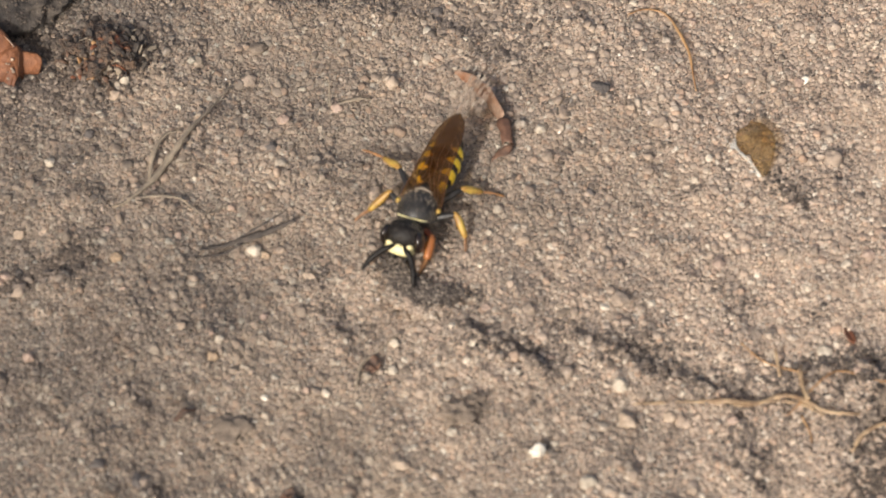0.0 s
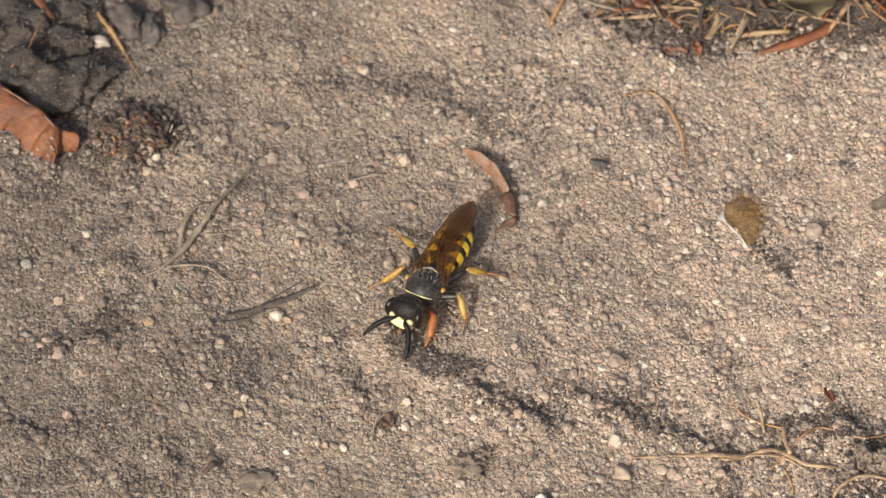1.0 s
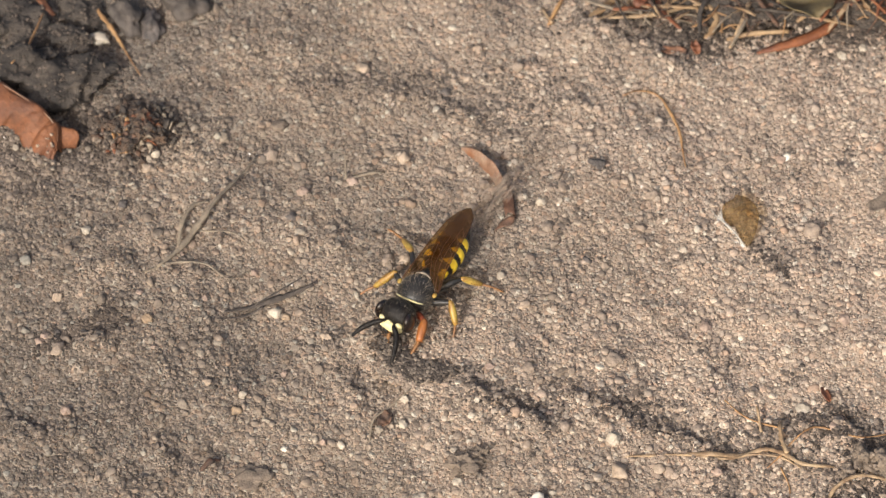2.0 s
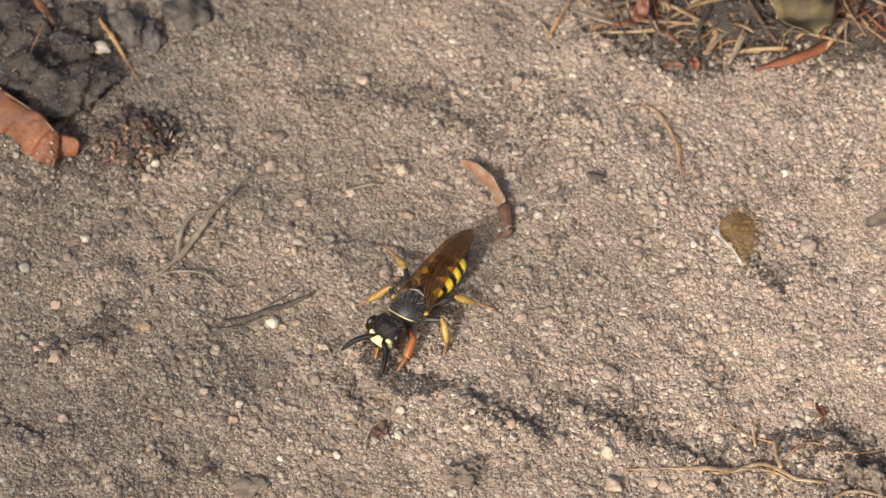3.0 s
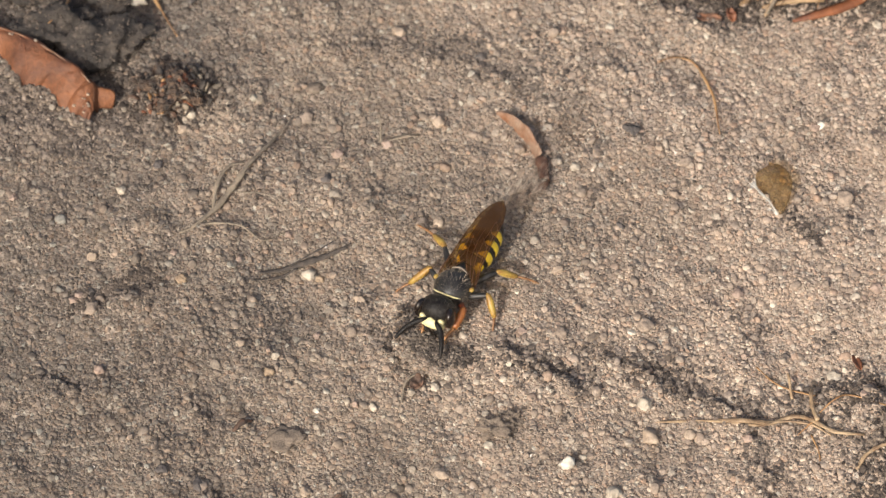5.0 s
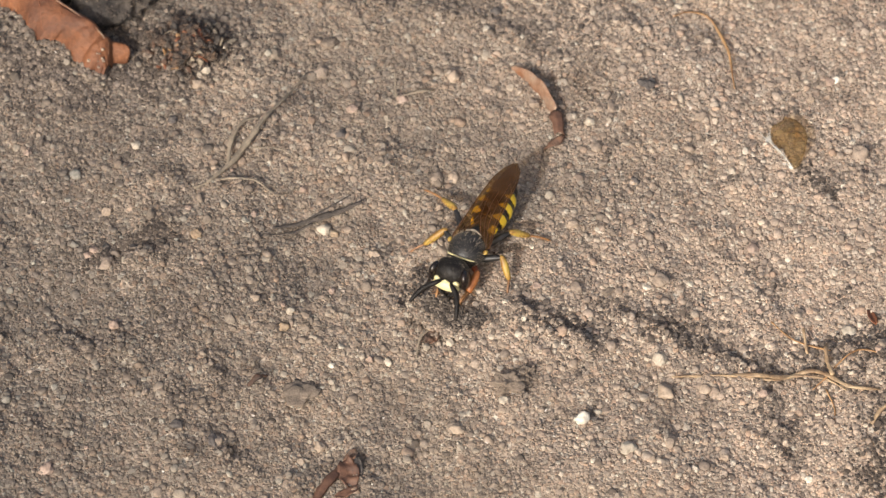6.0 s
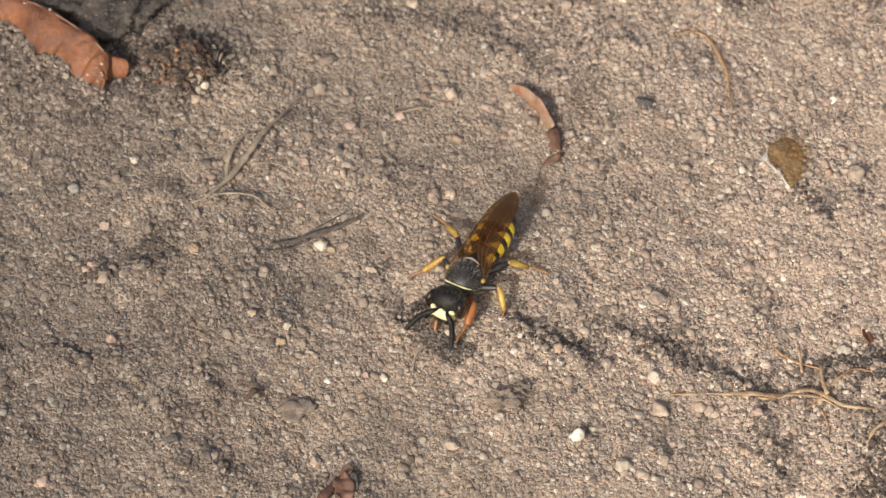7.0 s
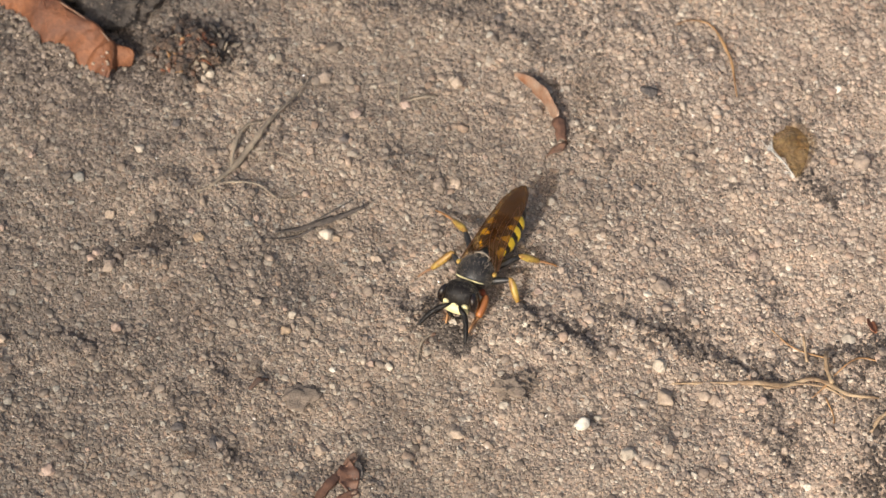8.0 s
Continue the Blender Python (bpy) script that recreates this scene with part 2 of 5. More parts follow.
# ---- building helpers ----
def part(name, bm, material_, parent=None, label="", at=(0, 0, 0), smooth=True):
    """Links a bmesh drawn in millimetres as one mesh object. at: its own origin, in its parent's millimetres."""
    me = bpy.data.meshes.new(name)
    o = Vector(at)
    for v in bm.verts:
        v.co = (v.co - o) * MM
    bm.to_mesh(me)
    bm.free()
    me.materials.append(material_)
    if smooth:
        me.shade_smooth()
    ob = new(name, me)
    ob.location = o * MM
    if parent is not None:
        ob.parent = parent
        q = parent
        while q is not None and q.type == "MESH":
            ob.location = ob.location - q.location
            q = q.parent
    if label:
        tagged(ob, label)
    return ob


def empty(name, x, y, z=0.0, yaw=0.0):
    ob = new(name)
    ob.matrix_basis = pose(x * MM, y * MM, z * MM, 0, 0, yaw)
    ob.empty_display_size = 0.002
    return ob


def blob(bm, at, radii, turn=None, rough=0.0, cuts=2, seed=1, facets=0):
    """A rounded lump. facets: so many worn flats."""
    made = bmesh.ops.create_icosphere(bm, subdivisions=cuts, radius=1.0)["verts"]
    m = (turn or Matrix.Identity(3))
    flats = random.Random(seed * 7 + 1)
    for _ in range(facets):
        way = Vector((flats.gauss(0, 1), flats.gauss(0, 1), flats.gauss(0, 1))).normalized()
        reach = flats.uniform(0.66, 0.9)
        for v in made:
            v.co -= way * max(0, v.co.dot(way) - reach) * 0.9
    for v in made:
        k = 1 + rough * noise.noise(v.co * 1.7 + Vector((seed * 3.1, seed, 0))) + (0.3 * rough * noise.noise(v.co * 5.5 + Vector((seed, 0, 9))) if rough else 0)
        v.co = Vector(at) + m @ Vector((v.co.x * radii[0] * k, v.co.y * radii[1] * k, v.co.z * radii[2] * k))
    return made


def glide(pts, steps):
    """Points along a smooth curve through pts."""
    p = [Vector(q) for q in pts]
    p = [p[0] * 2 - p[1]] + p + [p[-1] * 2 - p[-2]]
    out = []
    for i in range(1, len(p) - 2):
        for s in range(steps):
            u = s / steps
            a, b, c, d = p[i - 1], p[i], p[i + 1], p[i + 2]
            out.append(0.5 * (2 * b + (c - a) * u + (2 * a - 5 * b + 4 * c - d) * u * u + (3 * b - a - 3 * c + d) * u ** 3))
    out.append(p[-2])
    return out


def tube(bm, pts, radii, sides=7, steps=4, flat=1.0, knobs=0.0, seed=0):
    """A tapering tube through pts. radii: along it; flat: height over width."""
    line = glide(pts, steps)
    n, rings = len(line), []
    rnd = random.Random(seed)
    for i, p in enumerate(line):
        way = (line[min(i + 1, n - 1)] - line[max(i - 1, 0)]).normalized()
        side = way.cross(Vector((0, 0, 1)))
        side = side.normalized() if side.length > 1e-3 else Vector((1, 0, 0))
        up = side.cross(way)
        u = i / (n - 1) * (len(radii) - 1)
        k = min(int(u), len(radii) - 2)
        r = radii[k] + (radii[k + 1] - radii[k]) * (u - k)
        r *= 1 + knobs * rnd.uniform(-1, 1)
        rings.append([bm.verts.new(p + (side * math.cos(a) + up * math.sin(a) * flat) * r) for a in [2 * math.pi * j / sides for j in range(sides)]])
    for a, b in zip(rings, rings[1:]):
        for j in range(sides):
            bm.faces.new((a[j], a[(j + 1) % sides], b[(j + 1) % sides], b[j]))
    bm.faces.new(rings[0][::-1])
    bm.faces.new(rings[-1])


def sheet(bm, nu, nv, place, thick=0.0):
    """A curved sheet: place(u, v) with u, v from 0 to 1; thick gives it a second side."""
    layers = []
    grid = [[Vector(place(i / nu, j / nv)) for j in range(nv + 1)] for i in range(nu + 1)]
    for s in ((0.5, -0.5) if thick else (0.0,)):
        layer = []
        for i in range(nu + 1):
            row = []
            for j in range(nv + 1):
                a = grid[min(i + 1, nu)][j] - grid[max(i - 1, 0)][j]
                b = grid[i][min(j + 1, nv)] - grid[i][max(j - 1, 0)]
                nrm = a.cross(b)
                nrm = nrm.normalized() if nrm.length > 1e-9 else Vector((0, 0, 1))
                row.append(bm.verts.new(grid[i][j] + nrm * s * thick))
            layer.append(row)
        layers.append(layer)
    for k, l in enumerate(layers):
        for i in range(nu):
            for j in range(nv):
                f = (l[i][j], l[i + 1][j], l[i + 1][j + 1], l[i][j + 1])
                bm.faces.new(f if k == 0 else f[::-1])
    if thick:
        a, b = layers
        rim = [(i, 0) for i in range(nu)] + [(nu, j) for j in range(nv)] + [(i, nv) for i in range(nu, 0, -1)] + [(0, j) for j in range(nv, 0, -1)]
        for p, q in zip(rim, rim[1:] + rim[:1]):
            bm.faces.new((a[p[0]][p[1]], b[p[0]][p[1]], b[q[0]][q[1]], a[q[0]][q[1]]))
    bmesh.ops.recalc_face_normals(bm, faces=bm.faces)


# ---- the ground's relief ----
WAVES = []
wave_rnd = random.Random(5)
for length, size in ((34, 0.42), (17, 0.24), (8, 0.14), (4, 0.085), (2.1, 0.05)):
    for _ in range(6):
        a = wave_rnd.uniform(0, 2 * math.pi)
        k = 2 * math.pi / (length * wave_rnd.uniform(0.8, 1.25))
        WAVES.append((k * math.cos(a), k * math.sin(a), wave_rnd.uniform(0, 6.28), size / 2.2))
# low scarps, from left to right: the steep side is the one on the left hand; height, width of the gentle side
SCARPS = [
    ([(4.6, -8.8), (6.2, -11.4), (9.2, -12.9), (11.4, -13.8), (12.7, -15.8)], 0.83, 3.2),
    ([(12.9, -9.9), (16.4, -11.2), (18.9, -12.4), (20.9, -14.2), (25.4, -16.1), (28.5, -16.8)], 0.90, 3.5),
    ([(30.2, -15.6), (33.5, -14.5), (36.5, -14.0), (40.5, -15.2)], 0.75, 4.0),
    ([(-12.0, 27.0), (-4.1, 27.2), (0.6, 26.0), (5.3, 23.2), (8.9, 20.7), (12.5, 18.7)], 0.42, 5.0),
    ([(14.5, 33.4), (16.7, 33.9), (19.8, 33.2), (21.9, 31.6), (24.2, 29.6), (26.6, 29.4)], 0.85, 3.0),
    ([(-36.5, -11.6), (-33.9, -13.6), (-31.5, -15.6)], 0.75, 2.5),
    ([(-32.5, -4.6), (-29.7, -3.9), (-26.8, -3.0)], 0.83, 2.5),
    ([(-22.6, -24.6), (-21.0, -25.8), (-18.8, -27.2)], 0.60, 2.5),
    ([(26.5, -20.9), (28.3, -22.5), (30.0, -24.6)], 0.75, 2.0),
    ([(-22.4, -15.4), (-21.6, -16.9), (-20.7, -18.4), (-20.4, -19.9)], 0.5, 1.6),
    ([(27.2, -23.6), (28.4, -25.2), (29.8, -26.8)], 0.6, 2.0),
    ([(-6.5, -7.4), (-5.0, -9.2), (-3.5, -11.0)], 0.68, 1.8),
]


def crumb_relief():
    """Caked crumbs and small pits of the crust on an even net, in mm: flat-topped lumps with steep rims."""
    net = 0.15
    gx, gy = np.meshgrid(np.arange(-50, 50.01, net), np.arange(-40, 44.01, net), indexing="ij")
    lumps = np.zeros(gx.shape)
    rng = np.random.default_rng(91)
    for k in range(1900):
        x, y = rng.uniform(-48, 48), rng.uniform(-38, 42)
        r = min(1.7, 0.42 * math.exp(abs(rng.normal(0, 0.55))))
        tall = rng.uniform(0.08, 0.2) * (0.6 + 0.6 * r) * (1 if k % 4 else -0.9)
        i0, j0, w = int((x + 50) / net), int((y + 40) / net), int(2.2 * r / net) + 1
        a, b, c, d = max(0, i0 - w), i0 + w, max(0, j0 - w), j0 + w
        px, py = gx[a:b, c:d] - x, gy[a:b, c:d] - y
        turn, thin = rng.uniform(0, math.pi), rng.uniform(0.55, 1.0)
        u, v = px * math.cos(turn) + py * math.sin(turn), (py * math.cos(turn) - px * math.sin(turn)) / thin
        edge = r * (1 + 0.25 * np.sin(3 * np.arctan2(v, u) + k))
        lumps[a:b, c:d] += tall * np.exp(-(np.hypot(u, v) / edge) ** 4)
    return net, lumps


NET, LUMPS = crumb_relief()


def height(x, y):
    """The sand's height at a place, in mm (numbers or arrays)."""
    x, y = np.asarray(x, float), np.asarray(y, float)
    h = sum(size * np.sin(kx * x + ky * y + ph) for kx, ky, ph, size in WAVES)
    for pts, tall, wide in SCARPS:
        best, sign, along, run = np.full(x.shape, 1e9), np.ones(x.shape), np.zeros(x.shape), 0.0
        for (ax, ay), (bx, by) in zip(pts, pts[1:]):
            dx, dy = bx - ax, by - ay
            ln = math.hypot(dx, dy)
            u = np.clip(((x - ax) * dx + (y - ay) * dy) / ln ** 2, 0, 1)
            ox, oy = x - ax - u * dx, y - ay - u * dy
            d = np.hypot(ox, oy)
            near = d < best
            best = np.where(near, d, best)
            sign = np.where(near, np.where(dx * oy - dy * ox > 0, 1.0, -1.0), sign)
            along = np.where(near, run + u * ln, along)
            run += ln
        d = best * sign + 0.75 + 0.28 * np.sin(1.7 * x + 2.3 * y + tall) + 0.22 * np.sin(4.3 * x - 1.9 * y) + 0.16 * np.sin(5.1 * y + 2.2 * x)
        ends = np.clip(np.minimum(along, run - along) / 2.2, 0, 1)
        h = h + tall * ends * (0.82 + 0.3 * np.sin(2.9 * x + 0.7) * np.sin(2.3 * y)) * np.where(d < 0, np.exp(-(d / wide) ** 2), np.exp(-(d / 0.5) ** 2))
    i, j = np.clip((x + 50) / NET, 0, LUMPS.shape[0] - 1.001), np.clip((y + 40) / NET, 0, LUMPS.shape[1] - 1.001)
    i0, j0 = i.astype(int), j.astype(int)
    u, v = i - i0, j - j0
    h = h + (LUMPS[i0, j0] * (1 - u) + LUMPS[i0 + 1, j0] * u) * (1 - v) + (LUMPS[i0, j0 + 1] * (1 - u) + LUMPS[i0 + 1, j0 + 1] * u) * v
    far = np.hypot(x, y)
    return h * np.clip((90 - far) / 35, 0, 1)


def lie(x, y, up=0.0):
    return (x, y, float(height(x, y)) + up)


# ---- ground ----
def build_ground():
    line = np.sinh(np.linspace(-12.6, 12.6, 261)) * 0.46
    step = np.concatenate([line[line < -50], np.linspace(-49.5, 49.5, 166), line[line > 50]])
    n = len(step)
    gx, gy = np.meshgrid(step, step, indexing="ij")
    gz = height(gx, gy) - 0.05
    verts = np.stack([gx, gy, gz], -1).reshape(-1, 3) * MM
    idx = np.arange(n * n).reshape(n, n)
    quads = np.stack([idx[:-1, :-1], idx[1:, :-1], idx[1:, 1:], idx[:-1, 1:]], -1).reshape(-1, 4)
    me = bpy.data.meshes.new("ground")
    me.from_pydata(verts.tolist(), [], quads.tolist())
    me.materials.append(BED)
    me.shade_smooth()
    return tagged(new("ground", me), "bare pale sandy soil with low scarps and crumbs", "ground", kind="structure")


def ico_base(cuts):
    if cuts == 0:
        v = np.array([(1, 0, 0), (0, 1, 0), (-1, 0, 0), (0, -1, 0), (0, 0, 1), (0, 0, -1)], float)
        return v, np.array([(q, (q + 1) % 4, 4) for q in range(4)] + [((q + 1) % 4, q, 5) for q in range(4)])
    bm = bmesh.new()
    bmesh.ops.create_icosphere(bm, subdivisions=cuts, radius=1.0)
    bm.verts.ensure_lookup_table()
    v = np.array([q.co[:] for q in bm.verts])
    f = np.array([[q.index for q in p.verts] for p in bm.faces])
    bm.free()
    return v, f


def heap_mesh(name, xs, ys, zs, rs, cuts, rng, flat=(0.55, 0.95), facets=True):
    """Many small angular grains in one mesh."""
    base, faces = ico_base(cuts)
    n = len(xs)
    q = rng.normal(size=(n, 4)) * np.array([1.0, 0.13, 0.13, 1.0])
    q /= np.linalg.norm(q, axis=1)[:, None]
    w, i, j, k = q.T
    rot = np.stack([1 - 2 * (j * j + k * k), 2 * (i * j - k * w), 2 * (i * k + j * w), 2 * (i * j + k * w), 1 - 2 * (i * i + k * k), 2 * (j * k - i * w),
                    2 * (i * k - j * w), 2 * (j * k + i * w), 1 - 2 * (i * i + j * j)], -1).reshape(n, 3, 3)
    size = np.stack([rs, rs * rng.uniform(0.75, 1.05, n), rs * rng.uniform(*flat, n)], -1)
    shape = np.repeat(base[None], n, 0) * (1 + rng.uniform(-0.1, 0.1, (n, len(base), 1)))
    for cut in range(7):
        way = rng.normal(size=(n, 3)) * (0.16 if cut == 0 else 1.0) + (np.array([0, 0, 1.0]) if cut == 0 else 0)
        way /= np.linalg.norm(way, axis=1)[:, None]
        over = np.einsum("nvj,nj->nv", shape, way) - (rng.uniform(0.5, 0.7, n) if cut == 0 else rng.uniform(0.62, 0.88, n))[:, None]
        shape = shape - np.maximum(over, 0)[:, :, None] * way[:, None, :]
    local = shape * 1.12 * size[:, None, :]
    verts = np.einsum("nij,nvj->nvi", rot, local) + np.stack([xs, ys, zs], -1)[:, None, :]
    tris = faces[None] + (np.arange(n) * len(base))[:, None, None]
    me = bpy.data.meshes.new(name)
    nv, nf = n * len(base), n * len(faces)
    me.vertices.add(nv)
    me.vertices.foreach_set("co", (verts.reshape(-1) * MM).astype(np.float32))
    me.loops.add(nf * 3)
    me.loops.foreach_set("vertex_index", tris.reshape(-1).astype(np.int32))
    me.polygons.add(nf)
    me.polygons.foreach_set("loop_start", np.arange(0, nf * 3, 3, dtype=np.int32))
    me.update(calc_edges=True)
    if facets:
        me.shade_flat()
    return me


def build_sand():
    rng = np.random.default_rng(3)
    gap = 0.32
    xs, ys = np.meshgrid(np.arange(-46, 45.5, gap), np.arange(-32.5, 40, gap * 0.87), indexing="ij")
    xs = xs + gap * 0.5 * (np.arange(xs.shape[1]) % 2)[None, :]
    xs, ys = xs.ravel(), ys.ravel()
    xs = xs + rng.uniform(-0.16, 0.16, len(xs))
    ys = ys + rng.uniform(-0.16, 0.16, len(ys))
    rs = np.clip(rng.lognormal(math.log(0.182), 0.31, len(xs)), 0.11, 0.42)
    zs = height(xs, ys) - 0.065 + rng.uniform(-0.07, 0.07, len(xs))
    me = heap_mesh("sand_grains", xs, ys, zs, rs, 1, rng, (0.64, 0.95))
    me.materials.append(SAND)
    tagged(new("sand_grains", me), "loose beige and pinkish grey sand grains", "sand", kind="stuff")
    n = 64000
    xs, ys = rng.uniform(-46, 45.5, n), rng.uniform(-32.5, 40, n)
    rs = np.clip(rng.lognormal(math.log(0.10), 0.22, n), 0.06, 0.16)
    me = heap_mesh("fine_sand_grains", xs, ys, height(xs, ys) + rng.uniform(-0.01, 0.12, n), rs, 0, rng, (0.6, 0.95))
    me.materials.append(SAND)
    tagged(new("fine_sand_grains", me), "fine pale sand grains between coarser ones", "sand", kind="stuff")
    for n, mid_r, low, high in ((3600, 0.28, 0.22, 0.38), (620, 0.40, 0.33, 0.56)):
        xs, ys = rng.uniform(-46, 45.5, n), rng.uniform(-32.5, 40, n)
        rs = np.clip(rng.lognormal(math.log(mid_r), 0.2, n), low, high)
        me = heap_mesh("coarse_grains", xs, ys, height(xs, ys) - rs * 0.02, rs, 2, rng, (0.6, 0.9), False)
        me.materials.append(SAND)
        tagged(new("coarse_grains", me), "coarser sand grains strewn on top", "sand", kind="stuff")


build_ground()
build_sand()


# ---- the wasp ----
def build_wasp():
    """The wasp's own space: y ahead, z up, the middle of the thorax over the origin."""
    wasp = tagged(empty("digging_wasp", 0, 0), "black and yellow digger wasp with folded amber wings", "wasp", kind="")
    bm = bmesh.new()
    blob(bm, (0, 0.15, 2.4), (1.72, 1.95, 1.5), cuts=3)
    blob(bm, (0, -1.75, 2.25), (1.25, 1.0, 1.2), cuts=3)
    part("thorax", bm, CHITIN, wasp, "black thorax with short pale hair")
    bm = bmesh.new()
    tube(bm, [(-1.35, 1.35, 2.85), (-0.9, 1.72, 3.2), (0, 1.88, 3.36), (0.9, 1.72, 3.2), (1.35, 1.35, 2.85)], [0.04, 0.085, 0.09, 0.085, 0.04], 6, 4)
    part("collar", bm, CREAM, wasp, "narrow cream collar stripe")
    bm = bmesh.new()
    tube(bm, [(-0.75, -1.2, 3.42), (0, -1.38, 3.55), (0.75, -1.2, 3.42)], [0.05, 0.1, 0.05], 6, 4)
    part("scutellum_line", bm, HAIR, wasp, "thin pale line behind the thorax")
    for s in (1, -1):
        bm = bmesh.new()
        blob(bm, (1.78 * s, -0.05, 2.85), (0.22, 0.3, 0.2))
        part("tegula", bm, YELLOW, wasp, "yellow wing-base plate")
    # abdomen: six overlapping plates
    ends = [-2.45, -3.6, -4.9, -6.2, -7.35, -8.3, -9.05]
    wide = [0.7, 1.42, 1.62, 1.52, 1.25, 0.85, 0.25]
    mid = [2.05, 2.1, 2.15, 2.25, 2.4, 2.6, 2.8]
    for k in range(6):
        bm = bmesh.new()
        rings = 5
        y0, y1 = ends[k], ends[k + 1]
        rows = []
        for i in range(rings + 1):
            u = i / rings
            y = y0 + (y1 - y0) * u
            w = wide[k] + (wide[k + 1] - wide[k]) * u + 0.12 * math.sin(math.pi * min(u * 1.15, 1)) + 0.05 * u
            z = mid[k] + (mid[k + 1] - mid[k]) * u
            rows.append([bm.verts.new((w * math.cos(a), y, z + 0.8 * w * math.sin(a))) for a in [2 * math.pi * j / 22 for j in range(22)]])
        for a, b in zip(rows, rows[1:]):
            for j in range(22):
                bm.faces.new((a[j], a[(j + 1) % 22], b[(j + 1) % 22], b[j]))
        bm.faces.new(rows[0])
        bm.faces.new(rows[-1][::-1])
        bmesh.ops.recalc_face_normals(bm, faces=bm.faces)
        part("abdomen_segment", bm, TERGITE if k < 4 else CHITIN, wasp, at=(0, (y0 + y1) / 2, mid[k]))
    # head, on its own pivot at the neck
    hc = Vector((0, 3.25, 2.5))
    bm = bmesh.new()
    lean = Euler((radians(-14), 0, 0)).to_matrix()
    blob(bm, hc, (1.78, 1.25, 1.55), lean, cuts=4)
    blob(bm, hc + Vector((0, -0.35, 0.25)), (1.6, 1.0, 1.25), lean, cuts=3)
    head = part("head", bm, HEAD_SKIN, wasp, "broad dark head", at=(0, 2.2, 2.5))
    for s in (1, -1):
        bm = bmesh.new()
        blob(bm, hc + Vector((1.36 * s, 0.22, 0.02)), (0.52, 0.92, 1.3), Euler((radians(-25), 0, radians(-16 * s))).to_matrix(), cuts=3)
        part("compound_eye", bm, EYE_SKIN, head, "glossy dark compound eye", at=hc)
        bm = bmesh.new()
        blob(bm, hc + Vector((0.86 * s, 1.06, 0.0)), (0.36, 0.3, 0.56), Euler((radians(-30), 0, radians(-20 * s))).to_matrix())
        part("face_mark", bm, CREAM, head, at=hc)
        bm = bmesh.new()
        tube(bm, [hc + Vector(q) for q in ((0.75 * s, 0.9, -1.15), (0.5 * s, 1.15, -1.5), (0.08 * s, 1.2, -1.65))], [0.24, 0.2, 0.05], 7, 3)
        part("mandible", bm, HEAD_SKIN, head, "dark curved mandible", at=hc)
    bm = bmesh.new()
    blob(bm, hc + Vector((0, 1.18, -0.36)), (1.32, 0.48, 0.64), Euler((radians(-20), 0, 0)).to_matrix(), cuts=3)
    part("clypeus", bm, CREAM, head, "cream face plate", at=hc)
    bm = bmesh.new()
    blob(bm, hc + Vector((0, 1.26, 0.2)), (0.26, 0.16, 0.42), Euler((radians(-30), 0, 0)).to_matrix())
    part("face_mark", bm, CREAM, head, at=hc)
    for s, pts in ((1, [(0.42, 4.45, 2.62), (0.62, 4.95, 2.85), (1.3, 5.4, 2.5), (1.95, 6.05, 2.0), (2.4, 7.0, 1.45)]),
                   (-1, [(-0.42, 4.45, 2.62), (-0.72, 4.9, 2.85), (-1.3, 5.3, 2.5), (-1.85, 6.2, 1.95), (-2.2, 7.2, 1.25)])):
        bm = bmesh.new()
        tube(bm, pts, [0.11, 0.14, 0.23, 0.27, 0.26, 0.22, 0.12], 9, 8, knobs=0.06, seed=s + 4)
        part("antenna", bm, HEAD_SKIN, head, "black jointed antenna", at=pts[0])
    # legs: coxa, knee, ankle, toe
    made = []
    for name, c, k, a, t in (
        ("front_leg", (0.85, 1.7, 1.5), (1.25, 2.5, 1.5), (1.2, 4.1, 0.9), (1.1, 5.6, 0.15)),
        ("front_leg", (-0.85, 1.7, 1.5), (-2.1, 2.5, 2.0), (-2.5, 4.1, 1.05), (-2.45, 5.7, 0.15)),
        ("middle_leg", (1.0, 0.1, 1.5), (2.85, -1.1, 2.35), (4.3, 0.1, 0.85), (5.3, 0.95, 0.12)),
        ("middle_leg", (-1.0, 0.1, 1.5), (-3.2, -0.5, 2.25), (-4.3, 0.5, 0.85), (-4.6, 1.5, 0.12)),
        ("hind_leg", (0.9, -1.5, 1.5), (3.2, -4.3, 1.9), (5.0, -5.8, 0.7), (7.2, -6.6, 0.12)),
        ("hind_leg", (-0.9, -1.5, 1.5), (-2.65, -3.7, 2.05), (-3.85, -4.85, 0.9), (-5.7, -5.65, 0.12)),
    ):
        c, k, a, t = Vector(c), Vector(k), Vector(a), Vector(t)
        front = name == "front_leg"
        bm = bmesh.new()
        tube(bm, [c, c.lerp(k, 0.35) + Vector((0, 0, 0.12)), c.lerp(k, 0.75) + Vector((0, 0, 0.08)), k], [0.26, 0.34, 0.27, 0.17], 8, 3)
        leg = part(name, bm, RED if front else CHITIN, wasp, "orange-red digging leg" if front else "black and yellow leg", at=c)
        bm = bmesh.new()
        tube(bm, [k + (c - k) * 0.12, k, k.lerp(a, 0.5), a], [0.15, 0.3, 0.44, 0.28] if front else [0.15, 0.25, 0.36, 0.2], 8, 3, knobs=0.08, seed=5)
        part("tibia", bm, ORANGE if front else YELLOW, leg, at=k)
        bm = bmesh.new()
        edge_way = (a - k).cross(Vector((0, 0, 1))).normalized()
